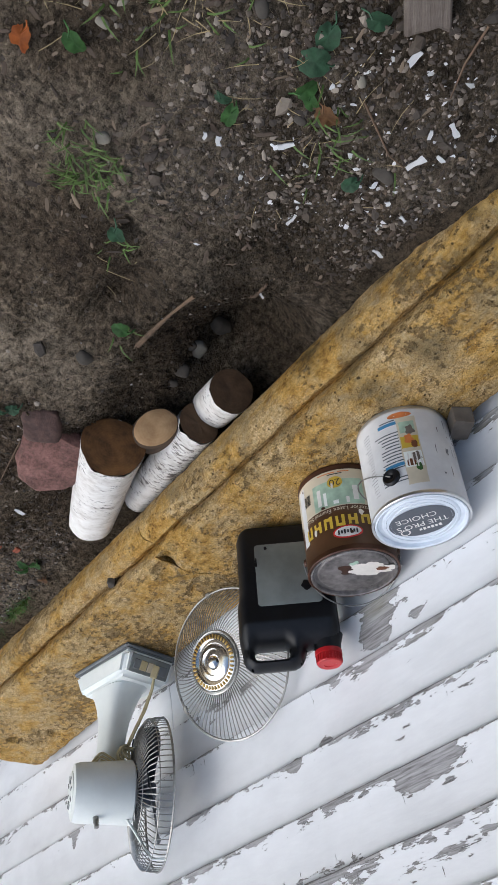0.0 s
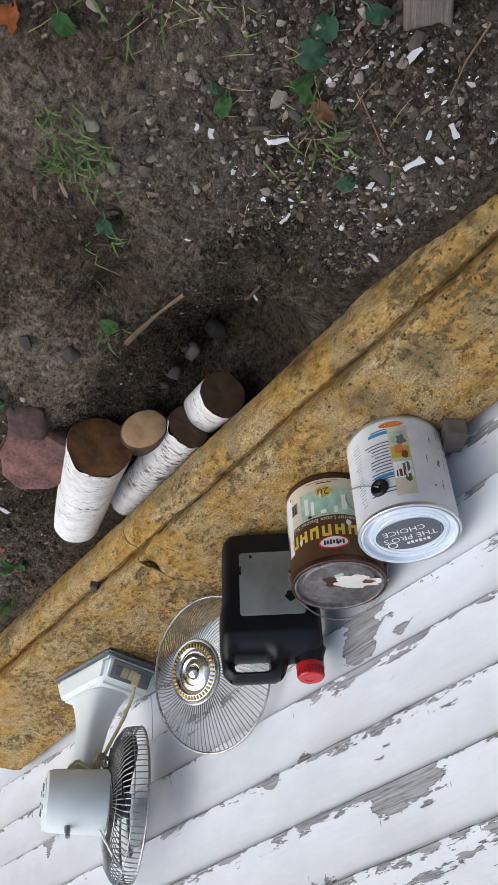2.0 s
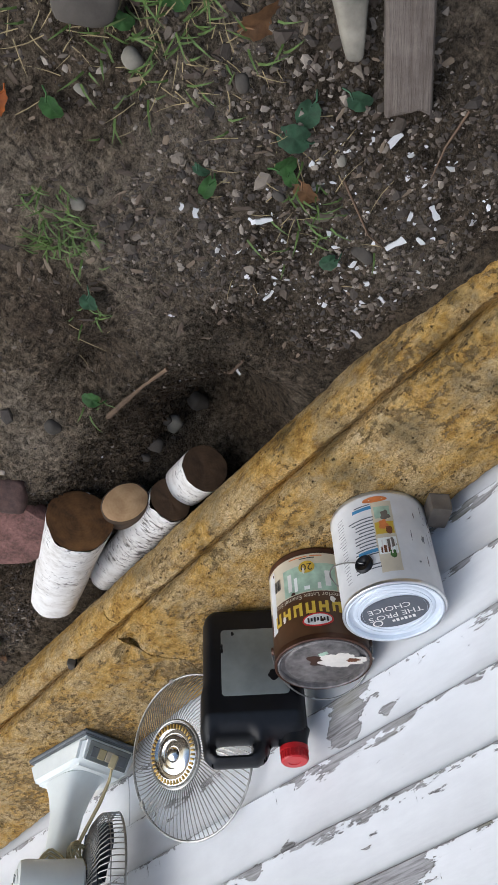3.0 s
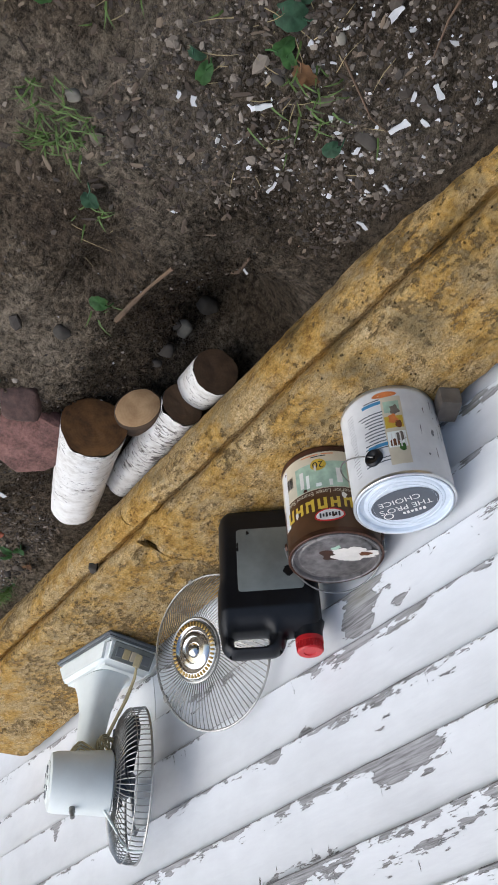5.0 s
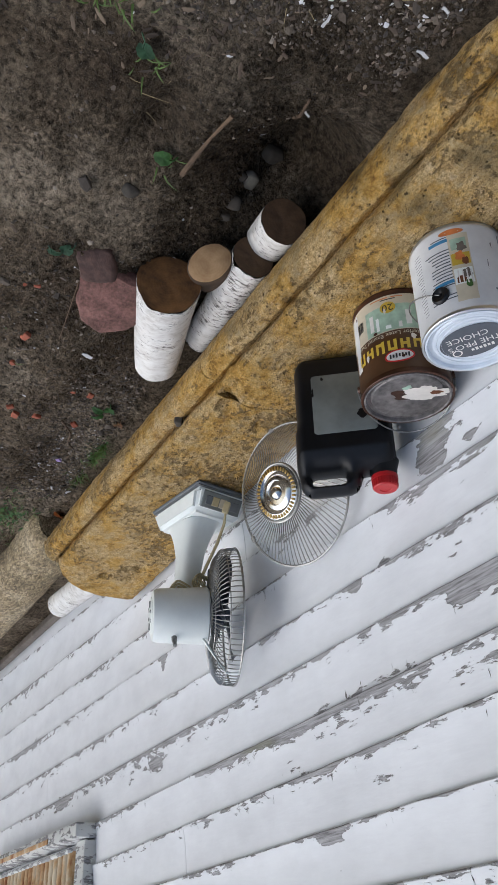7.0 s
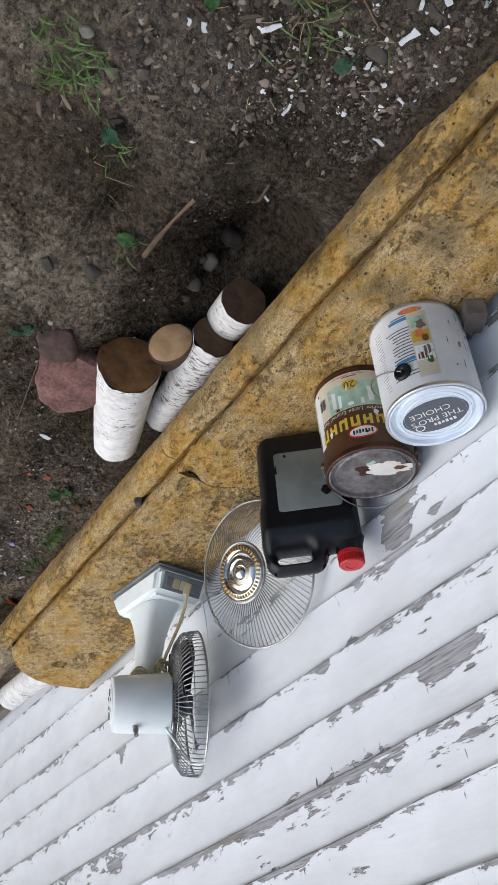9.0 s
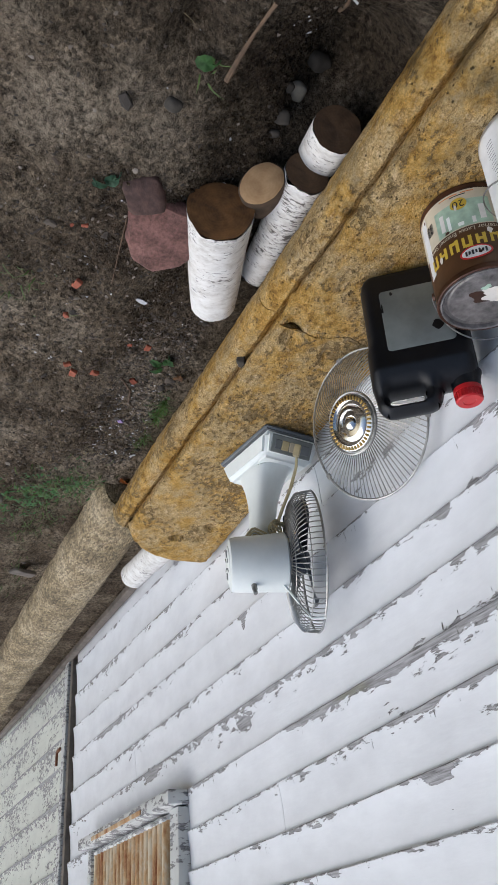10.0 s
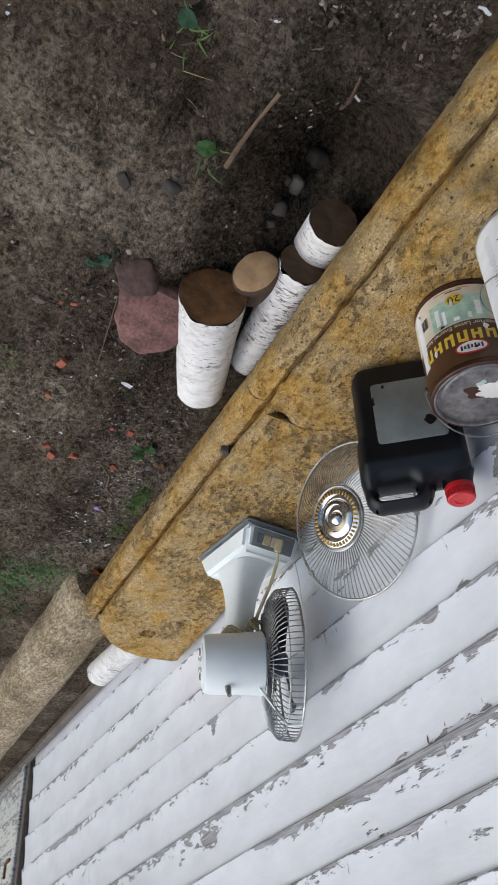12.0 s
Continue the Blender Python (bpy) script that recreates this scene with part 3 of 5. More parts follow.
WIN = (1.52, 2.80, 0.66)                     # the boarded window: from, to, height of the sill
rnd = random.Random(5)
for k, (z0, z1) in enumerate(zip(EDGES, EDGES[1:])):
    cuts = [-2.6, 3.40]
    if k % 3 == 1:
        cuts.insert(1, rnd.uniform(-0.9, 0.9))
    if k == 7:
        cuts = [-2.6, 2.174, 3.40]
    for a, b in zip(cuts, cuts[1:]):
        spans = [(a, min(b, WIN[0])), (max(a, WIN[1]), b)] if WIN[2] + 0.02 < z0 + 0.05 < 1.85 else [(a, b)]
        for p, q in spans:
            if q - p > 0.02:
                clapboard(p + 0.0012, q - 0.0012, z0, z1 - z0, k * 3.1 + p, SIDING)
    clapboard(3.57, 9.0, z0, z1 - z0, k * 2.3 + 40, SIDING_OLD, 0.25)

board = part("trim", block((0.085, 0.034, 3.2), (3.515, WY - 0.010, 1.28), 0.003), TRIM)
tagged(board, "vertical trim board with flaking white paint", "trim", kind="structure")
edge = part("trim", block((0.055, 0.05, 3.2), (3.434, WY + 0.010, 1.28), 0.004), OLD_WOOD)
tagged(edge, "bare weathered wooden strip beside the trim board", "trim", kind="structure")


# ---- yellow concrete beam along the wall ----
def beam_profile():
    """Front to back, (y, z): lower course, groove, upper course, flat top."""
    return [(-0.16, -0.36), (-0.17, -0.20), (-0.19, -0.148), (-0.252, -0.142), (-0.272, -0.130), (-0.281, -0.10), (-0.284, -0.076), (-0.281, -0.058), (-0.272, -0.047), (-0.252, -0.043), (-0.234, -0.056), (-0.242, -0.038), (-0.250, -0.020), (-0.248, -0.008),
            (-0.235, 0.0), (-0.18, 0.001), (-0.12, 0.0), (-0.06, 0.0), (0.0, -0.001), (0.018, -0.006), (0.026, -0.03), (0.027, -0.2), (0.024, -0.34)]


def beam(x0, x1, seed, blunt=False):
    """A length of the beam; the blunt end is rounded off in plan."""
    bm = bmesh.new()
    prof = []
    p = beam_profile()
    for a, b in zip(p, p[1:]):
        steps = max(1, int(math.dist(a, b) / 0.009))
        prof += [(a[0] + (b[0] - a[0]) * i / steps, a[1] + (b[1] - a[1]) * i / steps) for i in range(steps)]
    prof.append(p[-1])
    n = int((x1 - x0) / 0.009)
    rings = []
    for i in range(n + 1):
        ring = []
        for y, z in prof:
            far = x1
            if blunt:
                far += 0.13 * (1 - min(1, (y / 0.285) ** 2)) if z < -0.040 else -0.045 + 0.19 * (1 - min(1, abs(y / 0.25) ** 3))
            jag = 0.016 * noise.noise(Vector((y * 16, z * 16, 5.0))) + 0.006 * noise.noise(Vector((y * 50, z * 50, 1.0)))
            near = x0 + (jag if blunt else 0.0)
            far += 0.0 if blunt else jag
            x = near + (far - near) * i / n
            s = max(0.0, 1 - (far - x) / 0.05) if blunt else 0.0
            zz = z - 0.035 * s ** 3 * (z > -0.09)
            wob = noise.noise_vector(Vector((x * 8, y * 9, z * 9 + seed))) * 0.0030 + noise.noise_vector(Vector((x * 30, y * 30, z * 30 + seed))) * 0.0020 + noise.noise_vector(Vector((x * 85, y * 85, z * 85))) * 0.0018
            chip = (0.012 * max(0.0, noise.noise(Vector((x * 6, seed, 2.0))) - 0.1) + 0.024 * max(0.0, noise.noise(Vector((x * 26, y * 8, 9.0))) - 0.12)) * (-0.262 < y < -0.222 and z > -0.038)
            askew = -0.040 * min(1.0, max(-1.1, x)) * min(1.0, max(0.0, -y / 0.22))      # the front is not quite parallel to the wall
            ring.append(bm.verts.new(Vector((x, y + askew, zz - chip)) + wob))
        rings.append(ring)
    for a, b in zip(rings, rings[1:]):
        for k in range(len(prof) - 1):
            bm.faces.new((a[k], a[k + 1], b[k + 1], b[k]))
    for r in (rings[0], rings[-1]):
        bm.faces.new(r)
    return bm


def dent(bm, at, r, depth):
    at = Vector(at)
    for v in bm.verts:
        d = (v.co - at).length / r
        if d < 1:
            v.co.z -= depth * (1 - d * d)
    return bm


ledge = empty("concrete_beam")
tagged(ledge, "worn yellow-painted concrete beam lying along the house wall", "beam")
bm = beam(-2.2, -0.0012, 1.0)
dent(bm, (-0.307, -0.207, 0), 0.014, 0.012)
dent(bm, (-0.345, -0.235, 0), 0.03, 0.018)
dent(bm, (-0.02, -0.222, 0), 0.026, 0.020)
dent(bm, (-0.385, -0.235, 0), 0.022, 0.016)
dent(bm, (-0.60, -0.12, 0), 0.016, 0.010)
dent(bm, (-0.72, -0.19, 0), 0.014, 0.010)
part("beam_block", bm, YELLOW, ledge)
bm = beam(0.0012, 1.12, 1.0, True)
for at, r, d in (((0.02, -0.215, 0), 0.028, 0.020), ((0.055, -0.112, 0), 0.018, 0.012), ((0.075, -0.105, 0), 0.018, 0.012), ((0.035, -0.122, 0), 0.014, 0.010), ((0.964, -0.055, 0), 0.022, 0.030), ((1.06, -0.135, -0.005), 0.024, 0.030), ((1.05, -0.06, 0), 0.017, 0.02), ((0.97, -0.11, 0), 0.015, 0.016)):
    dent(bm, at, r, d)
part("beam_block", bm, YELLOW, ledge)


# ---- paint cans ----
def can_body(r, h, material, name, parent):
    prof = [(0, 0.004), (r * 0.93, 0.004), (r * 0.95, 0.0), (r * 1.0, 0.0), (r * 1.012, 0.003), (r * 1.0, 0.007), (r * 0.992, 0.010), (r * 0.992, h - 0.010), (r * 1.0, h - 0.007), (r * 1.015, h - 0.004), (r * 1.015, h - 0.001), (r * 1.0, h), (r * 0.965, h), (r * 0.95, h - 0.008), (r * 0.6, h - 0.012), (0, h - 0.012)]
    return part(name, lathe(prof, 64), material, parent)


def can_lid(r, h, material, parent, label):
    prof = [(r * 0.955, h - 0.006), (r * 0.95, h + 0.0012), (r * 0.925, h + 0.002), (r * 0.90, h + 0.0005), (r * 0.885, h - 0.006), (r * 0.80, h - 0.0065), (r * 0.775, h - 0.004), (r * 0.75, h - 0.0035), (0, h - 0.0035)]
    return part("lid", lathe(prof, 64), material, parent, label)


CAN_R, CAN_H = 0.083, 0.189
CAN_K = CAN_H / 0.198

brown_can = empty("paint_can", pose(-0.394, -0.055, 0.0015))
tagged(brown_can, "brown and cream paint can with a stained lid", "paint can")
can_body(CAN_R, CAN_H, BROWN_RIM, "tin_body", brown_can)
can_lid(CAN_R, CAN_H, LID_OLD, brown_can, "stained and spattered tin lid")
RB = CAN_R * 0.992
F1 = radians(223)             # the side that faces the yard; larger angles lie towards the far end of the beam


def stuck(name, bm, mt, can, ang, z, lift=0.0012, label=""):
    bm = wrap(bm, RB + lift, ang, z)
    for v in bm.verts:
        v.co.z *= CAN_K
    return part(name, bm, mt, can, label)


stuck("label", patch(0.40, 0.085, 0, 0, 60, 2), PAPER, brown_can, F1, 0.056, 0.0006, "cream paper upper label")
stuck("brown_band", patch(0.40, 0.088, 0, 0, 60, 2), BROWN, brown_can, F1, 0.142, 0.0006, "dark brown label band")
stuck("white_panel", patch(0.020, 0.13, 0, 0, 4, 8, 0.002, 3), PAPER_WHITE, brown_can, F1 + 1.12, 0.085, 0.0010)
stuck("picture", patch(0.098, 0.060, 0, 0, 14, 2), INK_GREEN, brown_can, F1 + 0.10, 0.067, 0.0010, "pale green kitchen picture on the label")
for dx, dz, w, h, mt in ((-0.034, 0.004, 0.010, 0.034, INK_WHITE), (0.036, 0.002, 0.008, 0.038, INK_WHITE), (0.024, 0.010, 0.006, 0.030, FAN_WHITE), (-0.018, 0.020, 0.006, 0.014, INK_WHITE), (0.004, 0.022, 0.010, 0.008, FAN_WHITE)):
    stuck("picture_detail", patch(w, h, dx, dz, 4, 1), mt, brown_can, F1 + 0.10, 0.067, 0.0014)
stuck("badge", disc(0.0145, 0.0135), INK_YELLOW, brown_can, F1 + 0.12, 0.043, 0.0018, "yellow round badge")
stuck("badge_number", letters("20", 0.022), INK, brown_can, F1 + 0.12, 0.043, 0.0022)
for k in range(3):
    stuck("small_print", patch(0.034 - 0.006 * k, 0.0022, 0, 0, 6, 1), INK_ORANGE if k != 1 else INK, brown_can, F1 + 0.30 - 0.2 * k, 0.019 + 0.004 * (k % 2), 0.0012)
for k in range(7):
    stuck("bar_code_bar", patch(0.0010 + 0.0006 * (k % 3), 0.024, 0, 0, 1, 1), INK, brown_can, F1 + 0.80 + 0.032 * k, 0.058, 0.0014)
stuck("script_line", letters("Interior Latex Enamel Satin", 0.0125), PAPER, brown_can, F1 + 0.22, 0.106)
for i, h in enumerate((0.026, 0.024, 0.027, 0.025, 0.024, 0.023)):
    w = 0.019
    bm = joined(patch(w * 0.30, h, -w * 0.3, 0, 2, 1), patch(w * 0.26, h * 0.9, w * 0.30, 0, 2, 1), patch(w * 0.42, h * 0.26, 0, h * (0.36, 0.0, -0.3)[i % 3], 2, 1))
    stuck("name_shape", bm, INK_YELLOW, brown_can, F1 + 0.95 - i * 0.275, 0.132, 0.0013, "bold yellow lettering shape")
stuck("brand_oval", disc(0.0270, 0.0140), INK_RED, brown_can, F1 + 0.0, 0.159, 0.0020, "red oval plate")
stuck("brand_oval_inner", disc(0.0240, 0.0110), INK_WHITE, brown_can, F1 + 0.0, 0.159, 0.0024)
for i in range(7):
    stuck("brand_bar", patch(0.0032, 0.010 - 0.003 * (i % 2), 0, 0, 1, 1), INK, brown_can, F1 + 0.19 - i * 0.064, 0.159, 0.0028)
for k in range(7):
    stuck("paint_splash", disc(0.002 + 0.0012 * (k % 3), 0.003 + 0.004 * (k % 2), ragged=0.4, seed=k * 2.0), PAINT_DRIP if k % 2 else BROWN_RIM, brown_can, F1 + 1.0 - k * 0.27, 0.03 + 0.022 * ((k * 5) % 7), 0.0030)
part("paint_spill", moved(disc(0.044, 0.024, ragged=0.8, seed=2.3), pose(-0.024, 0.020, CAN_H - 0.0026, 0, 0, 128)), PAINT_DRIP, brown_can, "dried white paint on the lid")
part("dark_stain", moved(disc(0.030, 0.015, ragged=0.6, seed=5), pose(-0.004, -0.004, CAN_H - 0.0029, 0, 0, 110)), BROWN_RIM, brown_can)
part("rust_stain", moved(disc(0.012, 0.006, ragged=0.6, seed=8), pose(-0.036, 0.036, CAN_H - 0.0022, 0, 0, 120)), RUST_DARK, brown_can)
part("green_fleck", moved(disc(0.008, 0.005, ragged=0.5, seed=7), pose(-0.024, -0.020, CAN_H - 0.0022, 0, 0, 150)), INK_GREEN, brown_can)
ears = [Vector((CAN_R * 1.02 * math.cos(a), CAN_R * 1.02 * math.sin(a), CAN_H - 0.035)) for a in (radians(312), radians(132))]
arc = []
for t in np.linspace(0, math.pi, 30):
    d = (ears[0] - ears[1]) / 2
    out = Vector((math.cos(radians(42)), math.sin(radians(42)), 0.18)).normalized() * 0.093
    arc.append(d * 1.04 * math.cos(t) + Vector((0, 0, CAN_H - 0.035 + 0.034 * math.sin(t))) + out * math.sin(t))
part("wire_handle", tube(arc, 0.0014, 6), CHROME, brown_can, "thin wire bail handle lying back")
for e in ears:
    part("ear", lathe([(0, -0.002), (0.008, -0.001), (0.006, 0.003), (0, 0.004)], 16, Matrix.Translation(e) @ Vector((e.x, e.y, 0)).to_track_quat("Z", "Y").to_matrix().to_4x4()), BROWN_RIM, brown_can)

white_can = empty("paint_can", pose(-0.577, -0.057, 0.0015))
tagged(white_can, "white primer can with a bright grey lid, on the yellow beam", "paint can")
can_body(CAN_R, CAN_H, TIN, "tin_body", white_can)
can_lid(CAN_R, CAN_H, TIN_LID, white_can, "pressed tin lid with concentric rings")
F2 = radians(229)
stuck("label", patch(0.50, 0.184, 0, 0, 70, 2), PAPER_WHITE, white_can, F2, 0.100, 0.0006, "white paper label")
rl = random.Random(2)
for i in range(20):
    w = 0.018 + rl.random() * 0.018
    if i not in (2, 3, 16, 17):
        stuck("text_line", patch(w * 1.25, 0.0023, w / 2 - 0.018, 0, 4, 1), INK_GREY, white_can, F2 + 0.34, 0.166 - i * 0.0070 - 0.004, 0.0010)
for i in range(22):
    w = 0.010 + rl.random() * 0.008
    stuck("text_line", patch(w, 0.0010, w / 2 - 0.010, 0, 3, 1), INK_GREY, white_can, F2 + 0.86, 0.168 - i * 0.0064, 0.0010)
for z in (0.036, 0.128):
    stuck("blue_heading", patch(0.034, 0.0072, 0, 0, 6, 1), INK_BLUE, white_can, F2 + 0.28, z, 0.0012, "blue heading bar")
stuck("orange_heading", disc(0.021, 0.0065), INK_ORANGE, white_can, F2 - 0.02, 0.020, 0.0012, "orange heading plate")
stuck("picture_strip", patch(0.034, 0.150, 0, 0, 6, 8, 0.0015, 2), PAPER, white_can, F2 - 0.12, 0.100, 0.0009)
for z, w, h, mt in ((0.050, 0.026, 0.026, INK_GREEN), (0.084, 0.030, 0.026, INK_YELLOW), (0.122, 0.030, 0.034, FAN_WHITE)):
    stuck("picture", patch(w, h, 0, 0, 6, 3, 0.001, z), mt, white_can, F2 - 0.12, z, 0.0012)
for z, a, s, mt in ((0.078, -0.10, 0.008, INK_ORANGE), (0.090, -0.20, 0.006, RUST_DARK), (0.130, -0.06, 0.007, RUST_DARK), (0.118, -0.18, 0.008, OLD_WOOD), (0.058, -0.16, 0.008, OLD_WOOD), (0.140, -0.2, 0.006, GREEN)):
    stuck("picture_detail", disc(s, s * 1.3, ragged=0.5, seed=s * 900 + z), mt, white_can, F2 + a, z, 0.0016)
for k in range(4):
    stuck("white_bar", patch(0.0022, 0.03, 0, 0, 1, 2), INK_WHITE, white_can, F2 - 0.02 - 0.08 * k, 0.125, 0.0018)
for k in range(14):
    stuck("scuff", disc(0.0006 + 0.0022 * rl.random() ** 3, 0.002 + 0.011 * rl.random() ** 2, n=20, ragged=0.9, seed=k * 3.0), (INK_GREY, FAN_GREY, LID_OLD)[k % 3], white_can, F2 - 0.55 - 0.75 * rl.random(), 0.02 + 0.15 * rl.random(), 0.0014 + 0.00003 * k)
KA = F2 + 0.40
knob_at = Vector((RB * math.cos(KA), RB * math.sin(KA), 0.142))
knob_m = Matrix.Translation(knob_at) @ Vector((knob_at.x, knob_at.y, 0)).to_track_quat("Z", "Y").to_matrix().to_4x4()
part("ear", lathe([(0.0155, 0.0), (0.0155, 0.004), (0.013, 0.007), (0.007, 0.006), (0.004, 0.003), (0, 0.003)], 28, knob_m), PLASTIC_BLACK, white_can, "round black plastic ear")
pts = []
for t in np.linspace(0, 1, 34):
    r = RB * (1.06 + 0.10 * math.sin(t * math.pi))
    pts.append((r * math.cos(KA + t * math.pi), r * math.sin(KA + t * math.pi), 0.142 - 0.050 * math.sin(t * math.pi)))
part("wire_handle", tube(pts, 0.0013, 6), CHROME, white_can, "thin wire bail handle hanging down")
LT = radians(-32)
part("lid_badge", moved(disc(0.056, 0.042), pose(0, 0, CAN_H - 0.0026) @ Matrix.Rotation(LT, 4, "Z")), INK_GREY, white_can, "dark grey oval print on the lid")
part("lid_words", moved(letters("THE PRO'S", 0.0190), pose(0.004, 0.005, CAN_H - 0.0020) @ Matrix.Rotation(LT, 4, "Z")), INK_WHITE, white_can)
part("lid_words", moved(letters("CHOICE", 0.0190), pose(0, 0, CAN_H - 0.0020) @ Matrix.Rotation(LT, 4, "Z") @ pose(0.006, -0.014, 0)), INK_WHITE, white_can)
for i in range(6):
    part("lid_brand_bar", moved(patch(0.0045, 0.008 - 0.002 * (i % 2), -0.026 + i * 0.0068, 0.023, 1, 1), pose(0, 0, CAN_H - 0.0020) @ Matrix.Rotation(LT, 4, "Z")), INK_WHITE, white_can)
part("lid_swirl", moved(lathe([(0.0085, 0), (0.0062, 0)], 24), pose(0, 0, CAN_H - 0.0020) @ Matrix.Rotation(LT, 4, "Z") @ pose(0.034, 0.021, 0)), INK_WHITE, white_can)
for rr in (0.052, 0.060):
    part("lid_ring", lathe([(rr + 0.0014, -0.001), (rr, 0.0012), (rr - 0.0014, -0.001)], 56, pose(0, 0, CAN_H - 0.0036)), TIN_LID, white_can)


# ---- black jug ----
def jug():
    top = empty("plastic_jug", pose(-0.212, -0.070, 0.0012, 0, 0, 127))
    tagged(top, "black plastic jug with a red cap and faded grey label", "jug")
    d = 0.100

    def box(x, z, x0, x1, z0, z1, r):
        qx, qz = abs(x - (x0 + x1) / 2) - (x1 - x0) / 2 + r, abs(z - (z0 + z1) / 2) - (z1 - z0) / 2 + r
        return math.hypot(max(qx, 0), max(qz, 0)) + min(max(qx, qz), 0) - r

    def shape(x, z):
        """How far a place of the broad face lies outside the jug's outline, with the grip hole."""
        a, b = box(x, z, -0.094, 0.094, 0.0, 0.262, 0.030), box(x, z, -0.094, 0.024, 0.15, 0.300, 0.028)
        k = 0.018
        h = max(k - abs(a - b), 0) / k
        return max(min(a, b) - h * h * k / 4, -box(x, z, -0.070, -0.006, 0.256, 0.282, 0.010))

    def half(x, z, sd):
        t = min(1, max(0, (z - 0.225) / 0.04))
        full = (d / 2) * (1 - t) + 0.026 * t
        e = min(1, -sd / min(0.022, full))
        return full * math.sqrt(max(0.0, 1 - (1 - e) ** 2.4))

    bm, step, nodes = bmesh.new(), 0.004, {}

    def at(i, j):
        if (i, j) not in nodes:
            x, z = -0.10 + i * step, -0.004 + j * step
            sd = shape(x, z)
            if sd > -0.45 * step:
                e = 0.0005
                g = Vector((shape(x + e, z) - shape(x - e, z), shape(x, z + e) - shape(x, z - e)))
                if g.length:
                    g.normalize()
                    x, z, sd = x - g.x * sd, z - g.y * sd, 0.0
            h = half(x, z, sd)
            f = bm.verts.new((x, h, z))
            nodes[i, j] = (f, f if h < 1e-6 else bm.verts.new((x, -h, z)))
        return nodes[i, j]

    for i in range(50):
        for j in range(78):
            if shape(-0.10 + (i + 0.5) * step, -0.004 + (j + 0.5) * step) < 0:
                q = [at(i, j), at(i + 1, j), at(i + 1, j + 1), at(i, j + 1)]
                for s in (0, 1):
                    f = list(dict.fromkeys(p[s] for p in q))
                    if len(f) > 2 and not (s and all(p[0] is p[1] for p in q)):
                        bm.faces.new(f)
    part("jug_body", bm, PLASTIC_BLACK, top, "moulded black plastic body with a grip hole")
    part("neck", lathe([(0.031, 0.240), (0.026, 0.256), (0.024, 0.274), (0.021, 0.277), (0, 0.277)], 32, pose(0.066, 0, 0)), PLASTIC_BLACK, top)
    prof = [(0.0235, 0.270), (0.0255, 0.271), (0.0255, 0.279), (0.0235, 0.2795), (0.0235, 0.294), (0.0215, 0.2965), (0.012, 0.2965), (0.011, 0.295), (0, 0.295)]
    cap = part("cap", lathe(prof, 36, pose(0.066, 0, 0)), PLASTIC_RED, top, "ribbed red screw cap")
    for i in range(24):
        a = i * math.tau / 24
        part("rib", block((0.0016, 0.0022, 0.013), (0.066 + 0.0238 * math.cos(a), 0.0238 * math.sin(a), 0.2865)), PLASTIC_RED, cap)
    bm = rounded_panel(0.122, 0.136, 0.008, 0.0014, pose(0.004, d / 2, 0.124))
    lab = part("label", bm, LABEL_GREY, top, "faded grey label panel")
    part("stain", moved(disc(0.009, 0.011, ragged=0.4, seed=3), pose(0.038, d / 2 + 0.0024, 0.155, 90)), PLASTIC_BLACK, lab)
    part("stain", moved(disc(0.002, 0.010, ragged=0.6, seed=4), pose(-0.055, d / 2 + 0.0024, 0.098, 90)), PLASTIC_BLACK, lab)
    part("stain", moved(disc(0.003, 0.004, ragged=0.6, seed=8), pose(-0.035, d / 2 + 0.0024, 0.066, 90)), PLASTIC_BLACK, lab)
    return top


jug()


# ---- guards and fan ----
def spread(ob, n, parent):
    """Repeats a part round its thing's z axis."""
    for i in range(1, n):
        o = new(ob.name.split(".")[0], ob.data)
        o.parent = parent
        o.rotation_euler = (0, 0, i * math.tau / n)


def wire_guard(parent, r, depth, ring_r, n, spiral=0.0, wires=0.0013):
    """A domed wire guard round z: rim at z 0, the crown at z = depth."""
    rim = part("rim", tube(circle(r, 0, 64), 0.0026, 6, closed=True), CHROME, parent, "outer rim wire")
    pts = []
    for t in np.linspace(0, 1, 7):
        rr = r + (ring_r - r) * t
        pts.append((rr * math.cos(spiral * t), rr * math.sin(spiral * t), depth * (1 - (1 - t) ** 2.2)))
    spread(part("wire", tube(pts, wires, 4), CHROME, parent), n, parent)
    return rim


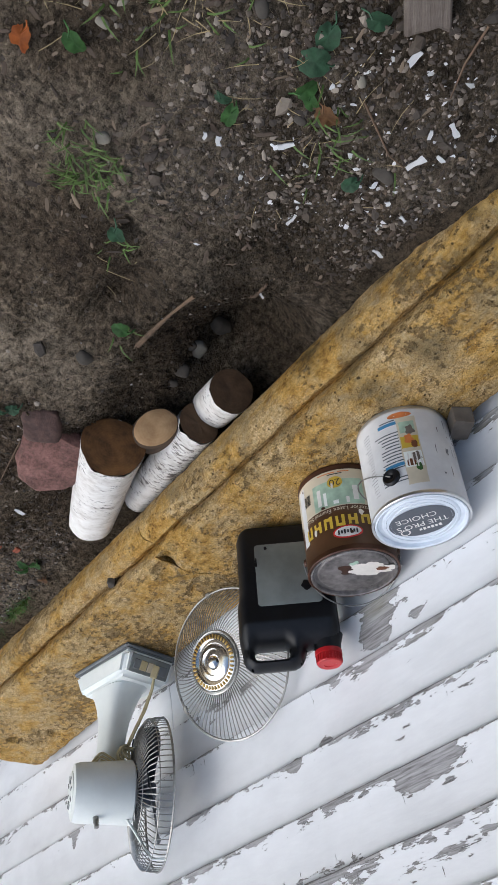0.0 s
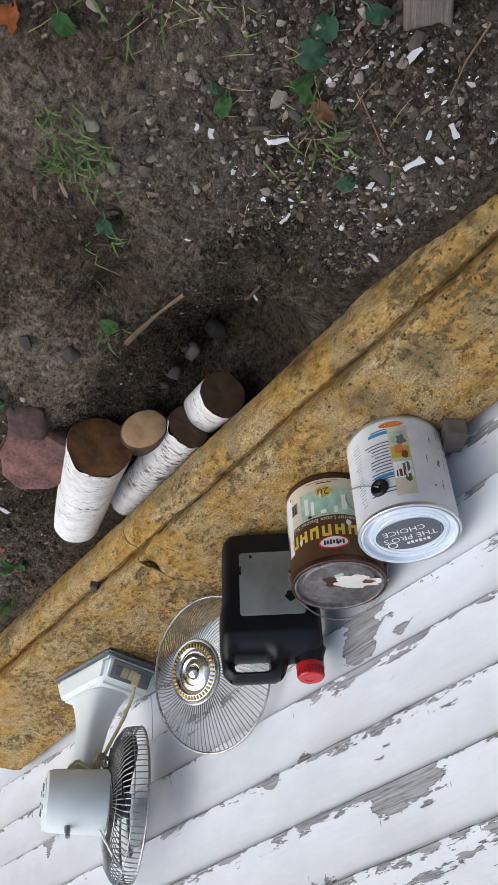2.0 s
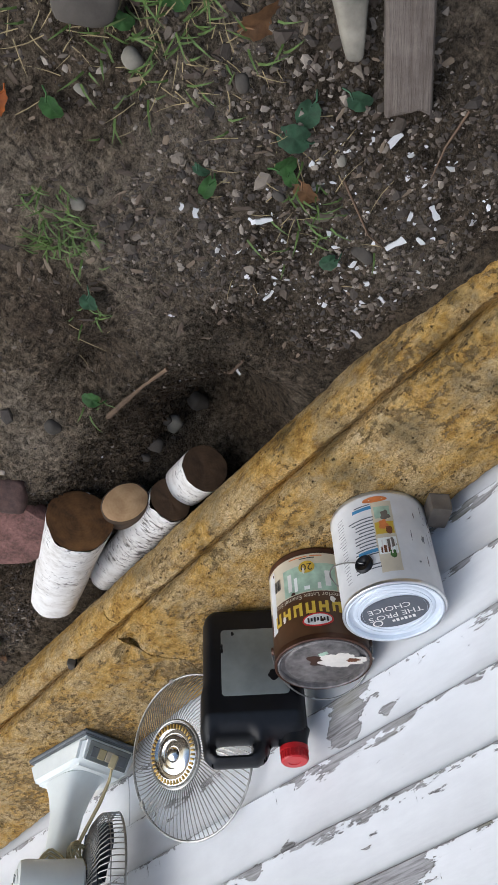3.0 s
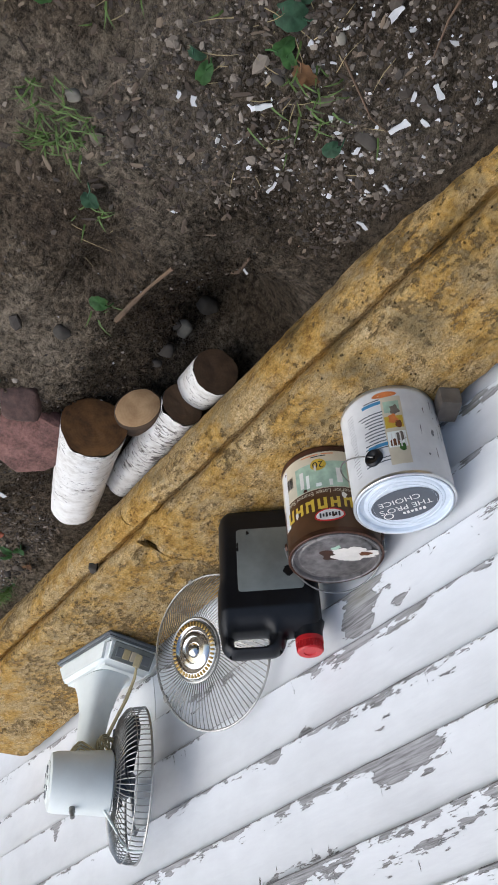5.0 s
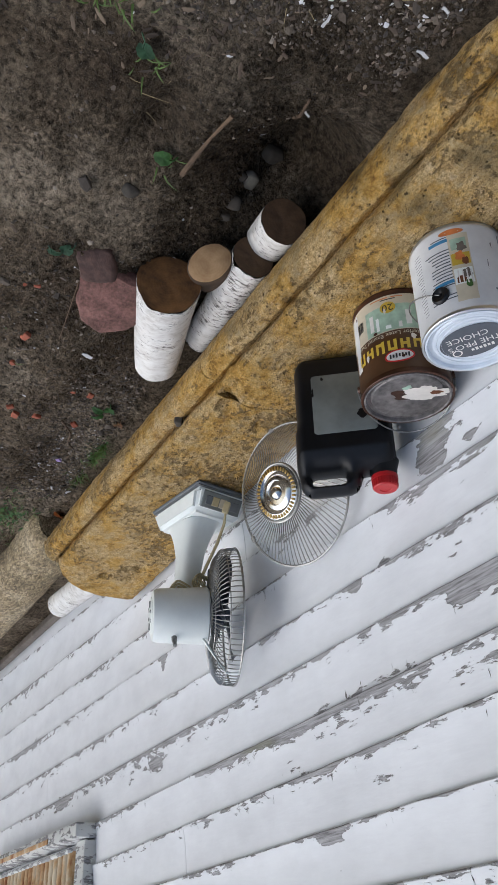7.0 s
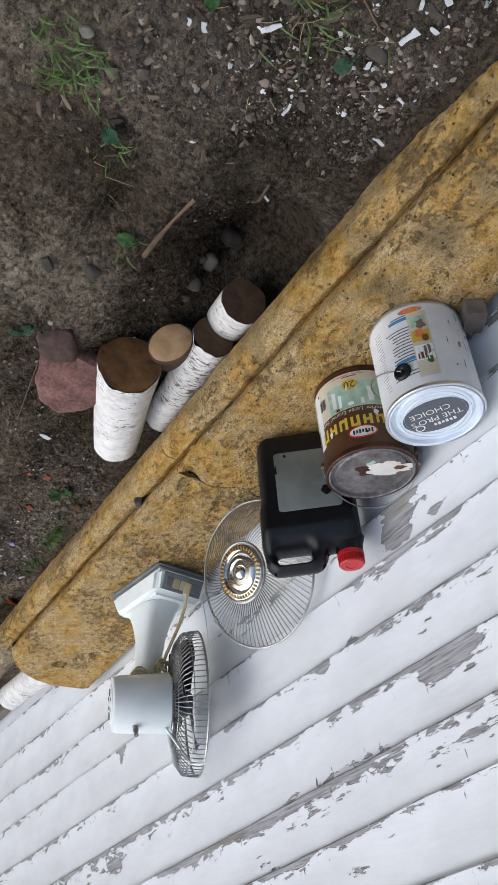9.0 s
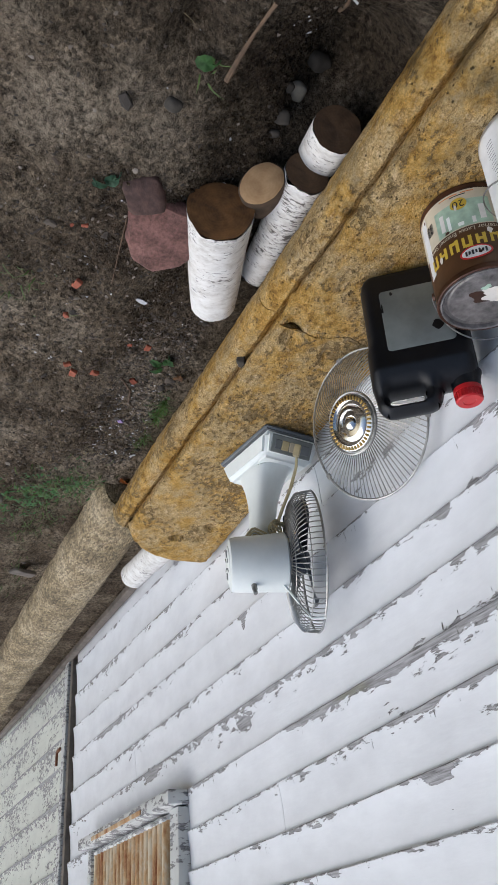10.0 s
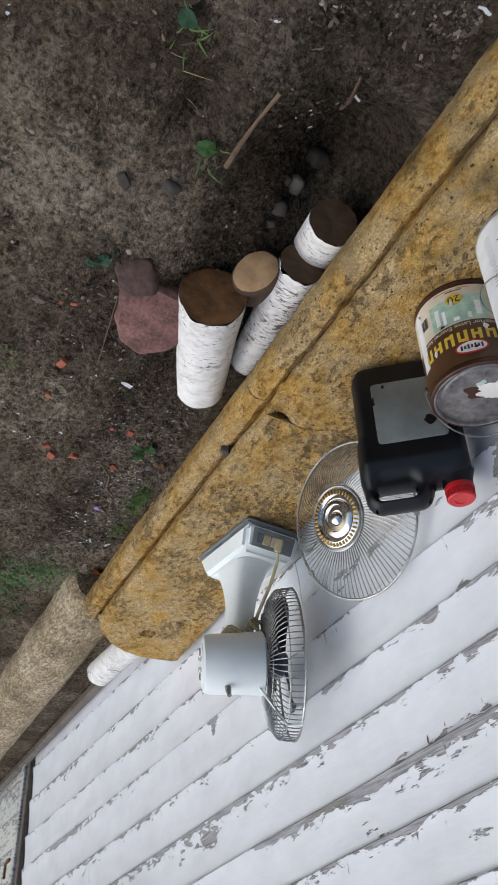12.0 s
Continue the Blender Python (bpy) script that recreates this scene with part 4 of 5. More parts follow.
def front_guard():
    tilt = 16
    g = empty("fan_guard", pose(0.040, -0.046, 0.174, 0, 0, -14) @ Matrix.Rotation(radians(90 - tilt), 4, "X"))
    tagged(g, "loose round chrome wire fan guard leaning against the siding", "fan guard")
    r, depth = 0.158, 0.045
    wire_guard(g, r, depth, 0.062, 84, 0.35, wires=0.0011)
    part("inner_ring", tube(circle(0.064, depth, 48), 0.003, 6, closed=True), CHROME, g)
    part("hub_plate", lathe([(0.060, depth + 0.0), (0.058, depth + 0.006), (0.047, depth + 0.009), (0.0465, depth + 0.004), (0.040, depth + 0.004), (0.036, depth + 0.008), (0.028, depth + 0.009), (0.026, depth + 0.005), (0.016, depth + 0.006), (0.012, depth + 0.013), (0.006, depth + 0.016), (0, depth + 0.016)], 56), CHROME_B, g, "polished chrome hub medallion")
    for i in range(40):
        a = i * math.tau / 40
        part("gold_tooth", moved(block((0.0085, 0.0042, 0.003), (0.0525, 0, depth + 0.0085), 0.0008, 1), Matrix.Rotation(a, 4, "Z")), GOLD, g)
    for a in (20, 160, 275):
        part("clip", moved(block((0.012, 0.014, 0.006), (r, 0, 0.0), 0.002, 1), Matrix.Rotation(radians(a), 4, "Z")), CHROME, g)


front_guard()


def desk_fan():
    fan = empty("desk_fan", pose(0, 0, 0))
    tagged(fan, "white plastic desk fan without front guard, on the yellow beam", "fan")
    # base: a wedge with a grey sole
    bx, by = 0.475, -0.072
    bw, bd = 0.225, 0.165
    rz = -10

    def base_box(z0, z1, s0, s1, bev):
        bm = block((bw, bd, z1 - z0), (0, 0, (z0 + z1) / 2))
        for v in bm.verts:
            s = s1 if v.co.z > (z0 + z1) / 2 else s0
            v.co.x *= 0.70 if s < 1 and v.co.x < 0 else s
            v.co.y *= s
        bmesh.ops.bevel(bm, geom=[e for e in bm.edges], offset=bev, segments=3, affect="EDGES")
        return moved(bm, pose(bx, by, 0, 0, 0, rz))

    part("base_sole", base_box(0.001, 0.014, 1.0, 1.0, 0.005), FAN_GREY, fan, "grey plastic sole")
    part("base", base_box(0.014, 0.070, 1.0, 0.86, 0.012), FAN_WHITE, fan, "white plastic base")
    # column: flares into the base
    bm = bmesh.new()
    rings = []
    for z, hw, hd in ((0.060, 0.072, 0.058), (0.074, 0.064, 0.052), (0.092, 0.054, 0.046), (0.118, 0.044, 0.039), (0.155, 0.036, 0.031), (0.21, 0.030, 0.028), (0.30, 0.030, 0.027)):
        ring = []
        for a in np.linspace(0, math.tau, 28, endpoint=False):
            c, s = math.cos(a), math.sin(a)
            ring.append(bm.verts.new((hw * math.copysign(abs(c) ** 0.6, c), hd * math.copysign(abs(s) ** 0.6, s) + 0.02 * (z < 0.07) - (z - 0.05) * 0.12, z)))
        rings.append(ring)
    for a, b in zip(rings, rings[1:]):
        for i in range(28):
            bm.faces.new((a[i], a[(i + 1) % 28], b[(i + 1) % 28], b[i]))
    part("column", moved(bm, pose(bx + 0.010, by - 0.012, 0, 0, 0, rz)), FAN_WHITE, fan)
    # control strip on the sloping end of the base
    slope = pose(bx, by, 0, 0, 0, rz) @ pose(-0.0960, 0, 0.042, 0, 31)
    panel = part("control_panel", moved(block((0.006, 0.118, 0.044), (0, 0, 0), 0.0015, 1), slope), LABEL_GREY, fan, "grey control strip")
    for y, w, mt in ((-0.040, 0.018, FAN_GREY), (-0.019, 0.020, CORD), (0.003, 0.020, PAPER), (0.034, 0.036, FAN_GREY)):
        part("push_button", moved(block((0.006, w, 0.024), (-0.0018, y, 0.001), 0.0015, 1), slope), mt, panel)
    # head
    axis = Vector((-0.30, 0.954, -0.03)).normalized()
    hm = Matrix.Translation((0.426, -0.138, 0.340)) @ axis.to_track_quat("Z", "Y").to_matrix().to_4x4()
    L = 0.132
    head = part("motor_housing", lathe([(0, -L * 0.58), (0.05, -L * 0.575), (0.060, -L * 0.55), (0.064, -L * 0.46), (0.066, 0), (0.069, L * 0.38), (0.069, L * 0.42), (0.064, L * 0.45), (0, L * 0.45)], 48, hm), FAN_WHITE, fan, "white cylindrical motor housing")
    part("end_cap", lathe([(0, -L * 0.60), (0.040, -L * 0.60), (0.044, -L * 0.585), (0.044, -L * 0.575)], 40, hm), FAN_WHITE, head)
    for i in range(8):
        part("vent_slot", moved(block((0.016, 0.004, 0.002), (0.028, 0, -L * 0.603)), hm @ Matrix.Rotation(i * math.tau / 8, 4, "Z")), FAN_GREY, head)
    part("swing_knob", lathe([(0, 0), (0.0065, 0), (0.0065, 0.012), (0.0050, 0.014), (0.0050, 0.024), (0, 0.025)], 20, Matrix.Translation(hm @ Vector((0, 0, -0.03)) + Vector((-0.025, -0.0, 0.060))) @ pose(0, 0, 0, 0, -18)), CHROME, head, "small grey swing knob")
    part("pivot", lathe([(0, -0.03), (0.022, -0.03), (0.024, 0), (0.022, 0.03), (0, 0.03)], 24, Matrix.Translation((0.446, -0.140, 0.285)) @ pose(0, 0, 0, 0, 0)), FAN_WHITE, fan)
    # back guard
    gm = hm @ Matrix.Translation((0, 0, L * 0.45 + 0.062)) @ Matrix.Rotation(math.pi, 4, "X")
    g = empty("back_guard", gm)
    g.parent = fan
    g.matrix_parent_inverse = Matrix()
    r = 0.163
    part("rim", tube(circle(r, 0, 64), 0.0026, 6, closed=True), CHROME, g)
    part("rim", tube(circle(r * 0.985, 0.030, 64), 0.0012, 5, closed=True), CHROME, g)
    part("ring", tube(circle(r * 0.62, 0.056, 48), 0.0012, 5, closed=True), CHROME, g)
    spread(part("wire", tube([(q, 0, z) for q, z in ((r, 0), (r * 0.995, 0.016), (r * 0.97, 0.034), (r * 0.85, 0.048), (r * 0.62, 0.056), (0.07, 0.060))], 0.0013, 4), CHROME, g), 76, g)
    up = max(np.linspace(0, math.tau, 72), key=lambda a: (gm.to_3x3() @ Vector((math.cos(a), math.sin(a), 0))).z) + 0.35
    part("stay", moved(tube([(r, 0, -0.001), (r * 1.0, 0, 0.030), (0.066, 0, 0.078)], 0.003, 6), Matrix.Rotation(up, 4, "Z")), FAN_WHITE, g)
    # blades
    rot = empty("rotor", hm @ Matrix.Translation((0, 0, L * 0.45 + 0.03)))
    rot.parent = fan
    part("spindle_hub", lathe([(0, -0.02), (0.03, -0.02), (0.032, 0.01), (0.02, 0.022), (0, 0.024)], 32), BLADE, rot)
    for k in range(3):
        bm = bmesh.new()
        grid = []
        for i in range(9):
            q = 0.025 + 0.118 * i / 8
            row = []
            for j in range(9):
                half = 0.62 * (0.55 + 0.75 * math.sin(math.pi * min(1, (i + 1.2) / 8.8) * 0.62)) * (1 - 0.5 * max(0, (i - 6) / 2.0) ** 2 * abs(j / 4 - 1))
                a = (j / 4 - 1) * half + 0.12 * i / 8
                row.append(bm.verts.new((q * math.cos(a), q * math.sin(a), 0.020 * (j / 4 - 1))))
            grid.append(row)
        for a, b in zip(grid, grid[1:]):
            for j in range(8):
                bm.faces.new((a[j], a[j + 1], b[j + 1], b[j]))
        bmesh.ops.solidify(bm, geom=bm.faces[:], thickness=0.0018)
        part("blade", moved(bm, Matrix.Rotation(k * math.tau / 3 + 0.5, 4, "Z")), BLADE, rot, "smoky dark plastic blade")
    # cord wound round the neck, plug on the base
    pts = []
    for t in np.linspace(0, 1, 60):
        a = t * math.tau * 2.6
        pts.append((0.452 + 0.040 * math.cos(a) * (1 + 0.15 * math.sin(5 * a)), -0.135 + 0.036 * math.sin(a), 0.262 + 0.012 * math.sin(3 * a) + 0.022 * t))
    for k in range(5):
        tilt = Matrix.Translation((0.424 - 0.004 * k, -0.098 + 0.003 * k, 0.250 + 0.003 * k)) @ pose(0, 0, 0, 62 + 9 * k, 20 - 11 * k, 25 * k)
        loop = [tilt @ Vector(((0.026 + 0.002 * k) * math.cos(a), (0.018 + 0.003 * (k % 3)) * math.sin(a), 0.004 * math.sin(2 * a + k))) for a in np.linspace(0, math.tau, 24, endpoint=False)]
        part("cord_loop", tube(loop, 0.0027, 6, closed=True), CORD, fan)
    cord = part("cord", tube(pts, 0.0030, 6), CORD, fan, "yellowed cord wound round the neck")
    for dx in (0.0, 0.012):
        pts = [(0.42 + dx, -0.105, 0.272), (0.40 + dx, -0.085, 0.21), (0.385 + dx, -0.062, 0.15), (0.372 + dx * 0.5, -0.05, 0.10), (0.362, -0.052, 0.075)]
        part("cord", tube(pts, 0.0028, 6), CORD, fan)
    part("plug", moved(block((0.022, 0.016, 0.030), (0, 0, 0), 0.004, 2), pose(0.358, -0.052, 0.064, 20, 15, 30)), CORD, fan, "yellowed plug")


desk_fan()


# ---- firewood ----
def log(name, a, b, r0, r1, label, cut=CUT_DARK, bark=BIRCH, ragged=0.0, seed=0.0, slant=0.0):
    """A round log from the face at a to the end at b."""
    a, b = Vector(a), Vector(b)
    L = (b - a).length
    m = Matrix.Translation(a) @ (b - a).to_track_quat("Z", "X").to_matrix().to_4x4()
    top = empty(name, m)
    tagged(top, label, "log", "birch firewood")
    bm = bmesh.new()
    n, rows = 40, []
    for i in range(13):
        z = L * i / 12
        row = []
        for k in range(n):
            t = k * math.tau / n
            q = r0 + (r1 - r0) * i / 12
            q *= 1 + 0.07 * noise.noise(Vector((math.cos(t) * 1.3 + seed, math.sin(t) * 1.3, z * 6))) + 0.02 * noise.noise(Vector((math.cos(t) * 6, math.sin(t) * 6 + seed, z * 25)))
            zz = z
            if i == 0:
                zz = slant * q * math.cos(t) + ragged * noise.noise(Vector((math.cos(t) * 3, math.sin(t) * 3, seed)))
            row.append(bm.verts.new((q * math.cos(t), q * math.sin(t), zz)))
        rows.append(row)
    for p, q in zip(rows, rows[1:]):
        for k in range(n):
            bm.faces.new((p[k], p[(k + 1) % n], q[(k + 1) % n], q[k]))
    part("bark", bm, bark, top)
    for z, q, nm in ((-0.003, r0, "cut_face"), (L - 0.003, r1, "cut_face")):
        bm = bmesh.new()
        c, prev = bm.verts.new((0, 0, z)), None
        for f in (0.35, 0.7, 0.995):
            ring = []
            for k in range(n):
                t = k * math.tau / n
                qq = f * q * (1 + 0.07 * noise.noise(Vector((math.cos(t) * 1.3 + seed, math.sin(t) * 1.3, 0 if z < 0.01 else L * 6))))
                ring.append(bm.verts.new((qq * math.cos(t), qq * math.sin(t), z + (slant * qq * math.cos(t) if z < 0.01 else 0) + 0.0015 * noise.noise(Vector((qq * 90, t * 2, seed))))))
            for k in range(n):
                j = (k + 1) % n
                bm.faces.new((c, ring[k], ring[j]) if prev is None else (prev[k], ring[k], ring[j], prev[j]))
            prev = ring
        part(nm, bm, cut, top, "sawn end grain")
    return top


log("birch_log", (-0.137, -0.423, -0.143), (0.150, -0.336, -0.160), 0.066, 0.050, "thick white birch log lying on the soil beside the beam", CUT_DARK, BIRCH, 0.010, 1.0, 0.15)
stub_m = Matrix.Translation((-0.211, -0.364, -0.166)) @ Vector((0.72, 0.42, -0.52)).to_track_quat("Z", "X").to_matrix().to_4x4()
stub = empty("round_log", stub_m)
tagged(stub, "short round log with a pale sawn end between birch logs", "log", "birch firewood")
oval = pose(0, 0, 0, 0, 0, 60) @ Matrix.Diagonal((1.22, 0.95, 1, 1))
part("cut_face", moved(rough_up(lathe([(0, 0), (0.015, -0.001), (0.030, 0.0), (0.038, 0.004)], 40), 0.002, 40), oval), CUT_PALE, stub, "pale smooth sawn end")
part("bark", moved(rough_up(lathe([(0.038, 0.004), (0.041, 0.012), (0.042, 0.05), (0.040, 0.12), (0, 0.12)], 40), 0.002, 40), oval), BARK, stub)
log("birch_log", (-0.242, -0.280, -0.186), (0.066, -0.262, -0.200), 0.046, 0.036, "birch log with peeling bark lying against the beam", CUT_BLACK, BIRCH_OLD, 0.010, 7.0, 0.1)
log("birch_log", (-0.344, -0.264, -0.204), (-0.255, -0.250, -0.235), 0.047, 0.046, "short birch log with a rotten brown end against the beam", CUT_BLACK, BIRCH, 0.004, 9.0, 0.08)
log("birch_log", (1.72, -0.100, -0.135), (1.26, -0.035, -0.150), 0.048, 0.050, "white birch log lying under the end of the beam", CUT_PALE, BIRCH, 0.003, 12.0)


# ---- brick block, grey bar ----
def lump(name, size, at, rot, material, label, cat, amount=0.006, scale=14, seed=0.0, bevel=0.012, group="", p=6):
    bm = block(size, (0, 0, 0))
    bmesh.ops.subdivide_edges(bm, edges=bm.edges[:], cuts=7, use_grid_fill=True)
    for v in bm.verts:
        q = Vector((v.co.x / size[0], v.co.y / size[1], v.co.z / size[2])) * 2
        m = sum(abs(c) ** p for c in q) ** (1 / p)
        v.co /= max(1.0, m) ** 1.0
    rough_up(bm, amount, scale, seed)
    ob = part(name, bm, material)
    ob.matrix_world = pose(*at, *rot)
    return tagged(ob, label, cat, group)


def worn_brick():
    """A broken paving brick with a rounded top."""
    rim = ((-0.063, -0.577), (-0.111, -0.560), (-0.109, -0.529), (-0.101, -0.497), (-0.097, -0.462), (-0.085, -0.435), (-0.039, -0.426), (0.015, -0.461), (0.041, -0.505), (0.025, -0.547), (-0.017, -0.569))
    bm = bmesh.new()
    rows = []
    for z, s in ((-0.26, 1.12), (-0.165, 1.17), (-0.147, 1.17), (-0.137, 1.13), (-0.132, 1.05)):
        row = []
        for i in range(len(rim)):
            p, q = Vector(rim[i]), Vector(rim[(i + 1) % len(rim)])
            for t in (0, 0.33, 0.66):
                v = Vector((-0.036, -0.502)) + (p.lerp(q, t) - Vector((-0.036, -0.502))) * s
                row.append(bm.verts.new((v.x, v.y, z)))
        rows.append(row)
    c = bm.verts.new((-0.036, -0.502, -0.129))
    n = len(rows[0])
    for a, b in zip(rows, rows[1:]):
        for i in range(n):
            bm.faces.new((a[i], a[(i + 1) % n], b[(i + 1) % n], b[i]))
    for i in range(n):
        bm.faces.new((rows[-1][i], rows[-1][(i + 1) % n], c))
    bm.faces.new(rows[0])
    for v in bm.verts:
        v.co.z += 0.12 * (v.co.x + 0.036) * (v.co.z > -0.185)
    rough_up(bm, 0.005, 30)
    rough_up(bm, 0.002, 90)
    tagged(part("brick", bm, BRICK_RED), "worn pinkish-red broken brick lying on the soil", "brick")


worn_brick()
# added dark block, its colour standing for the brick's own shaded lower side
lump("brick", (0.085, 0.075, 0.06), (-0.128, -0.572, -0.162), (4, -8, 28), BRICK_SHADED, "dark brown block for the shaded lower part of the red brick, half sunk", "brick", 0.005, 40, 4.0)


def grey_bar():
    bm = bmesh.new()
    a, b = Vector((1.22, -0.235, -0.235)), Vector((5.4, -0.33, -0.33))
    m = Matrix.Translation(a) @ (b - a).to_track_quat("X", "Z").to_matrix().to_4x4()
    L = (b - a).length
    prof = []
    for t in np.linspace(0, math.tau, 32, endpoint=False):
        c, q = math.cos(t), math.sin(t)
        prof.append((0.112 * math.copysign(abs(c) ** 0.75, c), 0.092 * math.copysign(abs(q) ** 0.75, q) - 0.005))
    rings = []
    n = 260
    for i in range(n + 1):
        x = L * i / n
        sh = 1 - 0.16 * max(0, 1 - x / 0.05) ** 2
        ring = []
        for y, z in prof:
            q = Vector((x, y, z))
            dip = 0.03 * max(0.0, 1 - ((x - 0.31) / 0.035) ** 2 - ((y - 0.01) / 0.022) ** 2) * (z > 0)
            ring.append(bm.verts.new(m @ (Vector((x, y * sh, z * sh - dip)) + 0.004 * noise.noise_vector(q * 11) + 0.002 * noise.noise_vector(q * 40))))
        rings.append(ring)
    for p, q in zip(rings, rings[1:]):
        for k in range(len(p)):
            bm.faces.new((p[k], p[(k + 1) % len(p)], q[(k + 1) % len(p)], q[k]))
    bm.faces.new(rings[0])
    bm.faces.new(rings[-1])
    ob = part("parking_bar", bm, STONE_GREY)
    return tagged(ob, "bare grey concrete bar lying along the wall", "concrete bar")


grey_bar()


# ---- boarded window in the wall ----
def boarded_window():
    w = empty("window_1")
    tagged(w, "low window boarded with a rusty ribbed steel sheet", "window", kind="structure")
    x0, x1, z0 = WIN
    sill = part("sill", block((x1 - x0 + 0.06, 0.085, 0.045), ((x0 + x1) / 2 + 0.02, WY - 0.022, z0 + 0.018), 0.006), TRIM, w, "rusty stained wooden sill")
    part("rust_run", block((0.75, 0.004, 0.016), (2.2, WY - 0.0665, z0 + 0.022), 0.001, 1), RUST, sill)
    for cx, wd in ((x0 + 0.045, 0.09), (x1 - 0.03, 0.06)):
        part("frame_post", block((wd, 0.05, 1.15), (cx, WY - 0.004, z0 + 0.62), 0.004), TRIM, w, "flaking white frame post")
    # near-black sheet behind the ribs puts groove shade into the gaps between them
    part("shade_backing", block((x1 - x0 - 0.1, 0.01, 1.15), ((x0 + x1) / 2, WY + 0.018, z0 + 0.62)), DARK, w)
    for i in range(19):
        x = x0 + 0.20 + i * 0.055
        bm = lathe([(0.021, 0.0), (0.021, 1.08)], 14, pose(x, WY + 0.0, z0 + 0.062))
        bmesh.ops.delete(bm, geom=[v for v in bm.verts if v.co.y > WY + 0.014], context="VERTS")
        part("sheet_rib", bm, RUST, w)
    part("sheet_edge", tube([(x0 + 0.18, WY - 0.018, z0 + 0.060), (x0 + 1.20, WY - 0.018, z0 + 0.064)], 0.008, 8), TRIM, w, "pale rolled lower edge of the sheet")
    part("head_board", block((x1 - x0 + 0.06, 0.06, 0.09), ((x0 + x1) / 2, WY - 0.006, z0 + 1.22), 0.005), TRIM, w)


boarded_window()

bracket = empty("shutter_hook")
tagged(bracket, "rusty iron hook on the trim board", "hook")
part("hook_bar", block((0.10, 0.012, 0.016), (3.60, WY - 0.034, 0.13), 0.003), RUST_DARK, bracket)
part("hook_end", block((0.016, 0.012, 0.075), (3.645, WY - 0.034, 0.165), 0.003), RUST_DARK, bracket)

strip = part("drip_strip", block((6.2, 0.035, 0.03), (0, 0, 0), 0.004), OLD_WOOD)
strip.matrix_world = Matrix.Translation((4.55, 0.0, -0.40)) @ pose(0, 0, 0, 0, 3.6, 0)
tagged(strip, "long weathered wooden strip along the foot of the wall", "wood strip")


# ---- loose bits on the ground ----
def lay_z(x, y):
    return surface(x, y)


def scatter(name, n, spots, size, material, label, cat, seed, flat=0.6, long=1.0, edge=0.3, sink=0.25):
    """Many small many-sided bits in one mesh of kind stuff. spots: (x, y, reach x, reach y, share)."""
    rs = np.random.RandomState(seed)
    g = (1 + 5 ** 0.5) / 2
    ico = np.array([(-1, g, 0), (1, g, 0), (-1, -g, 0), (1, -g, 0), (0, -1, g), (0, 1, g), (0, -1, -g), (0, 1, -g), (g, 0, -1), (g, 0, 1), (-g, 0, -1), (-g, 0, 1)]) / 1.9
    tri = np.array([(0, 11, 5), (0, 5, 1), (0, 1, 7), (0, 7, 10), (0, 10, 11), (1, 5, 9), (5, 11, 4), (11, 10, 2), (10, 7, 6), (7, 1, 8), (3, 9, 4), (3, 4, 2), (3, 2, 6), (3, 6, 8), (3, 8, 9), (4, 9, 5), (2, 4, 11), (6, 2, 10), (8, 6, 7), (9, 8, 1)])
    vs, fs = [], []
    share = np.array([s[4] for s in spots], float)
    pick = rs.choice(len(spots), n, p=share / share.sum())
    for i in range(n):
        cx, cy, rx, ry, _ = spots[pick[i]]
        x, y = cx + rx * rs.uniform(-1, 1), cy + ry * rs.uniform(-1, 1)
        if y > -0.272 and x < 1.2:
            continue
        s = size * (0.45 + 1.3 * rs.rand() ** 3)
        a = rs.uniform(0, math.tau)
        p = ico * (1 + edge * (rs.rand(12, 1) - 0.5) * 2) * (s * long * rs.uniform(0.8, 1.2), s * rs.uniform(0.7, 1.1), s * flat * rs.uniform(0.7, 1.2))
        t = rs.uniform(-0.25, 0.25)
        p = np.stack([p[:, 0], p[:, 1], p[:, 2] + t * p[:, 0]], 1)
        p = np.stack([p[:, 0] * math.cos(a) - p[:, 1] * math.sin(a), p[:, 0] * math.sin(a) + p[:, 1] * math.cos(a), p[:, 2]], 1)
        fs.append(tri + 12 * len(vs))
        vs.append(p + (x, y, lay_z(x, y) + s * flat * (0.5 - sink)))
    me = bpy.data.meshes.new(name)
    me.from_pydata(np.concatenate(vs).tolist(), [], np.concatenate(fs).tolist())
    me.materials.append(material)
    return tagged(new(name, me), label, cat, kind="stuff")


YARD = [(-0.6, -0.75, 1.0, 0.5, 3), (-0.97, -0.50, 0.24, 0.22, 9), (0.5, -0.55, 0.7, 0.28, 5), (0.70, -0.38, 0.40, 0.09, 5), (-1.1, -0.75, 0.2, 0.25, 2), (1.6, -0.75, 0.7, 0.4, 1)]
scatter("gravel", 14000, YARD, 0.0027, PEBBLES, "small mixed pebbles strewn over the soil", "gravel", 3, 0.5, 1.3, 0.5)
scatter("stones", 360, YARD, 0.0066, PEBBLES, "larger rounded pebbles half sunk in the soil", "gravel", 4, 0.55, 1.3, 0.4, 0.35)
scatter("soil_clods", 9500, [(-0.5, -0.7, 1.1, 0.5, 3), (-0.45, -0.42, 0.35, 0.1, 2), (0.6, -0.6, 0.7, 0.3, 2)], 0.0040, SOIL, "crumbs and clods of brown soil", "soil", 5, 0.7, 1.1, 0.45, 0.3)
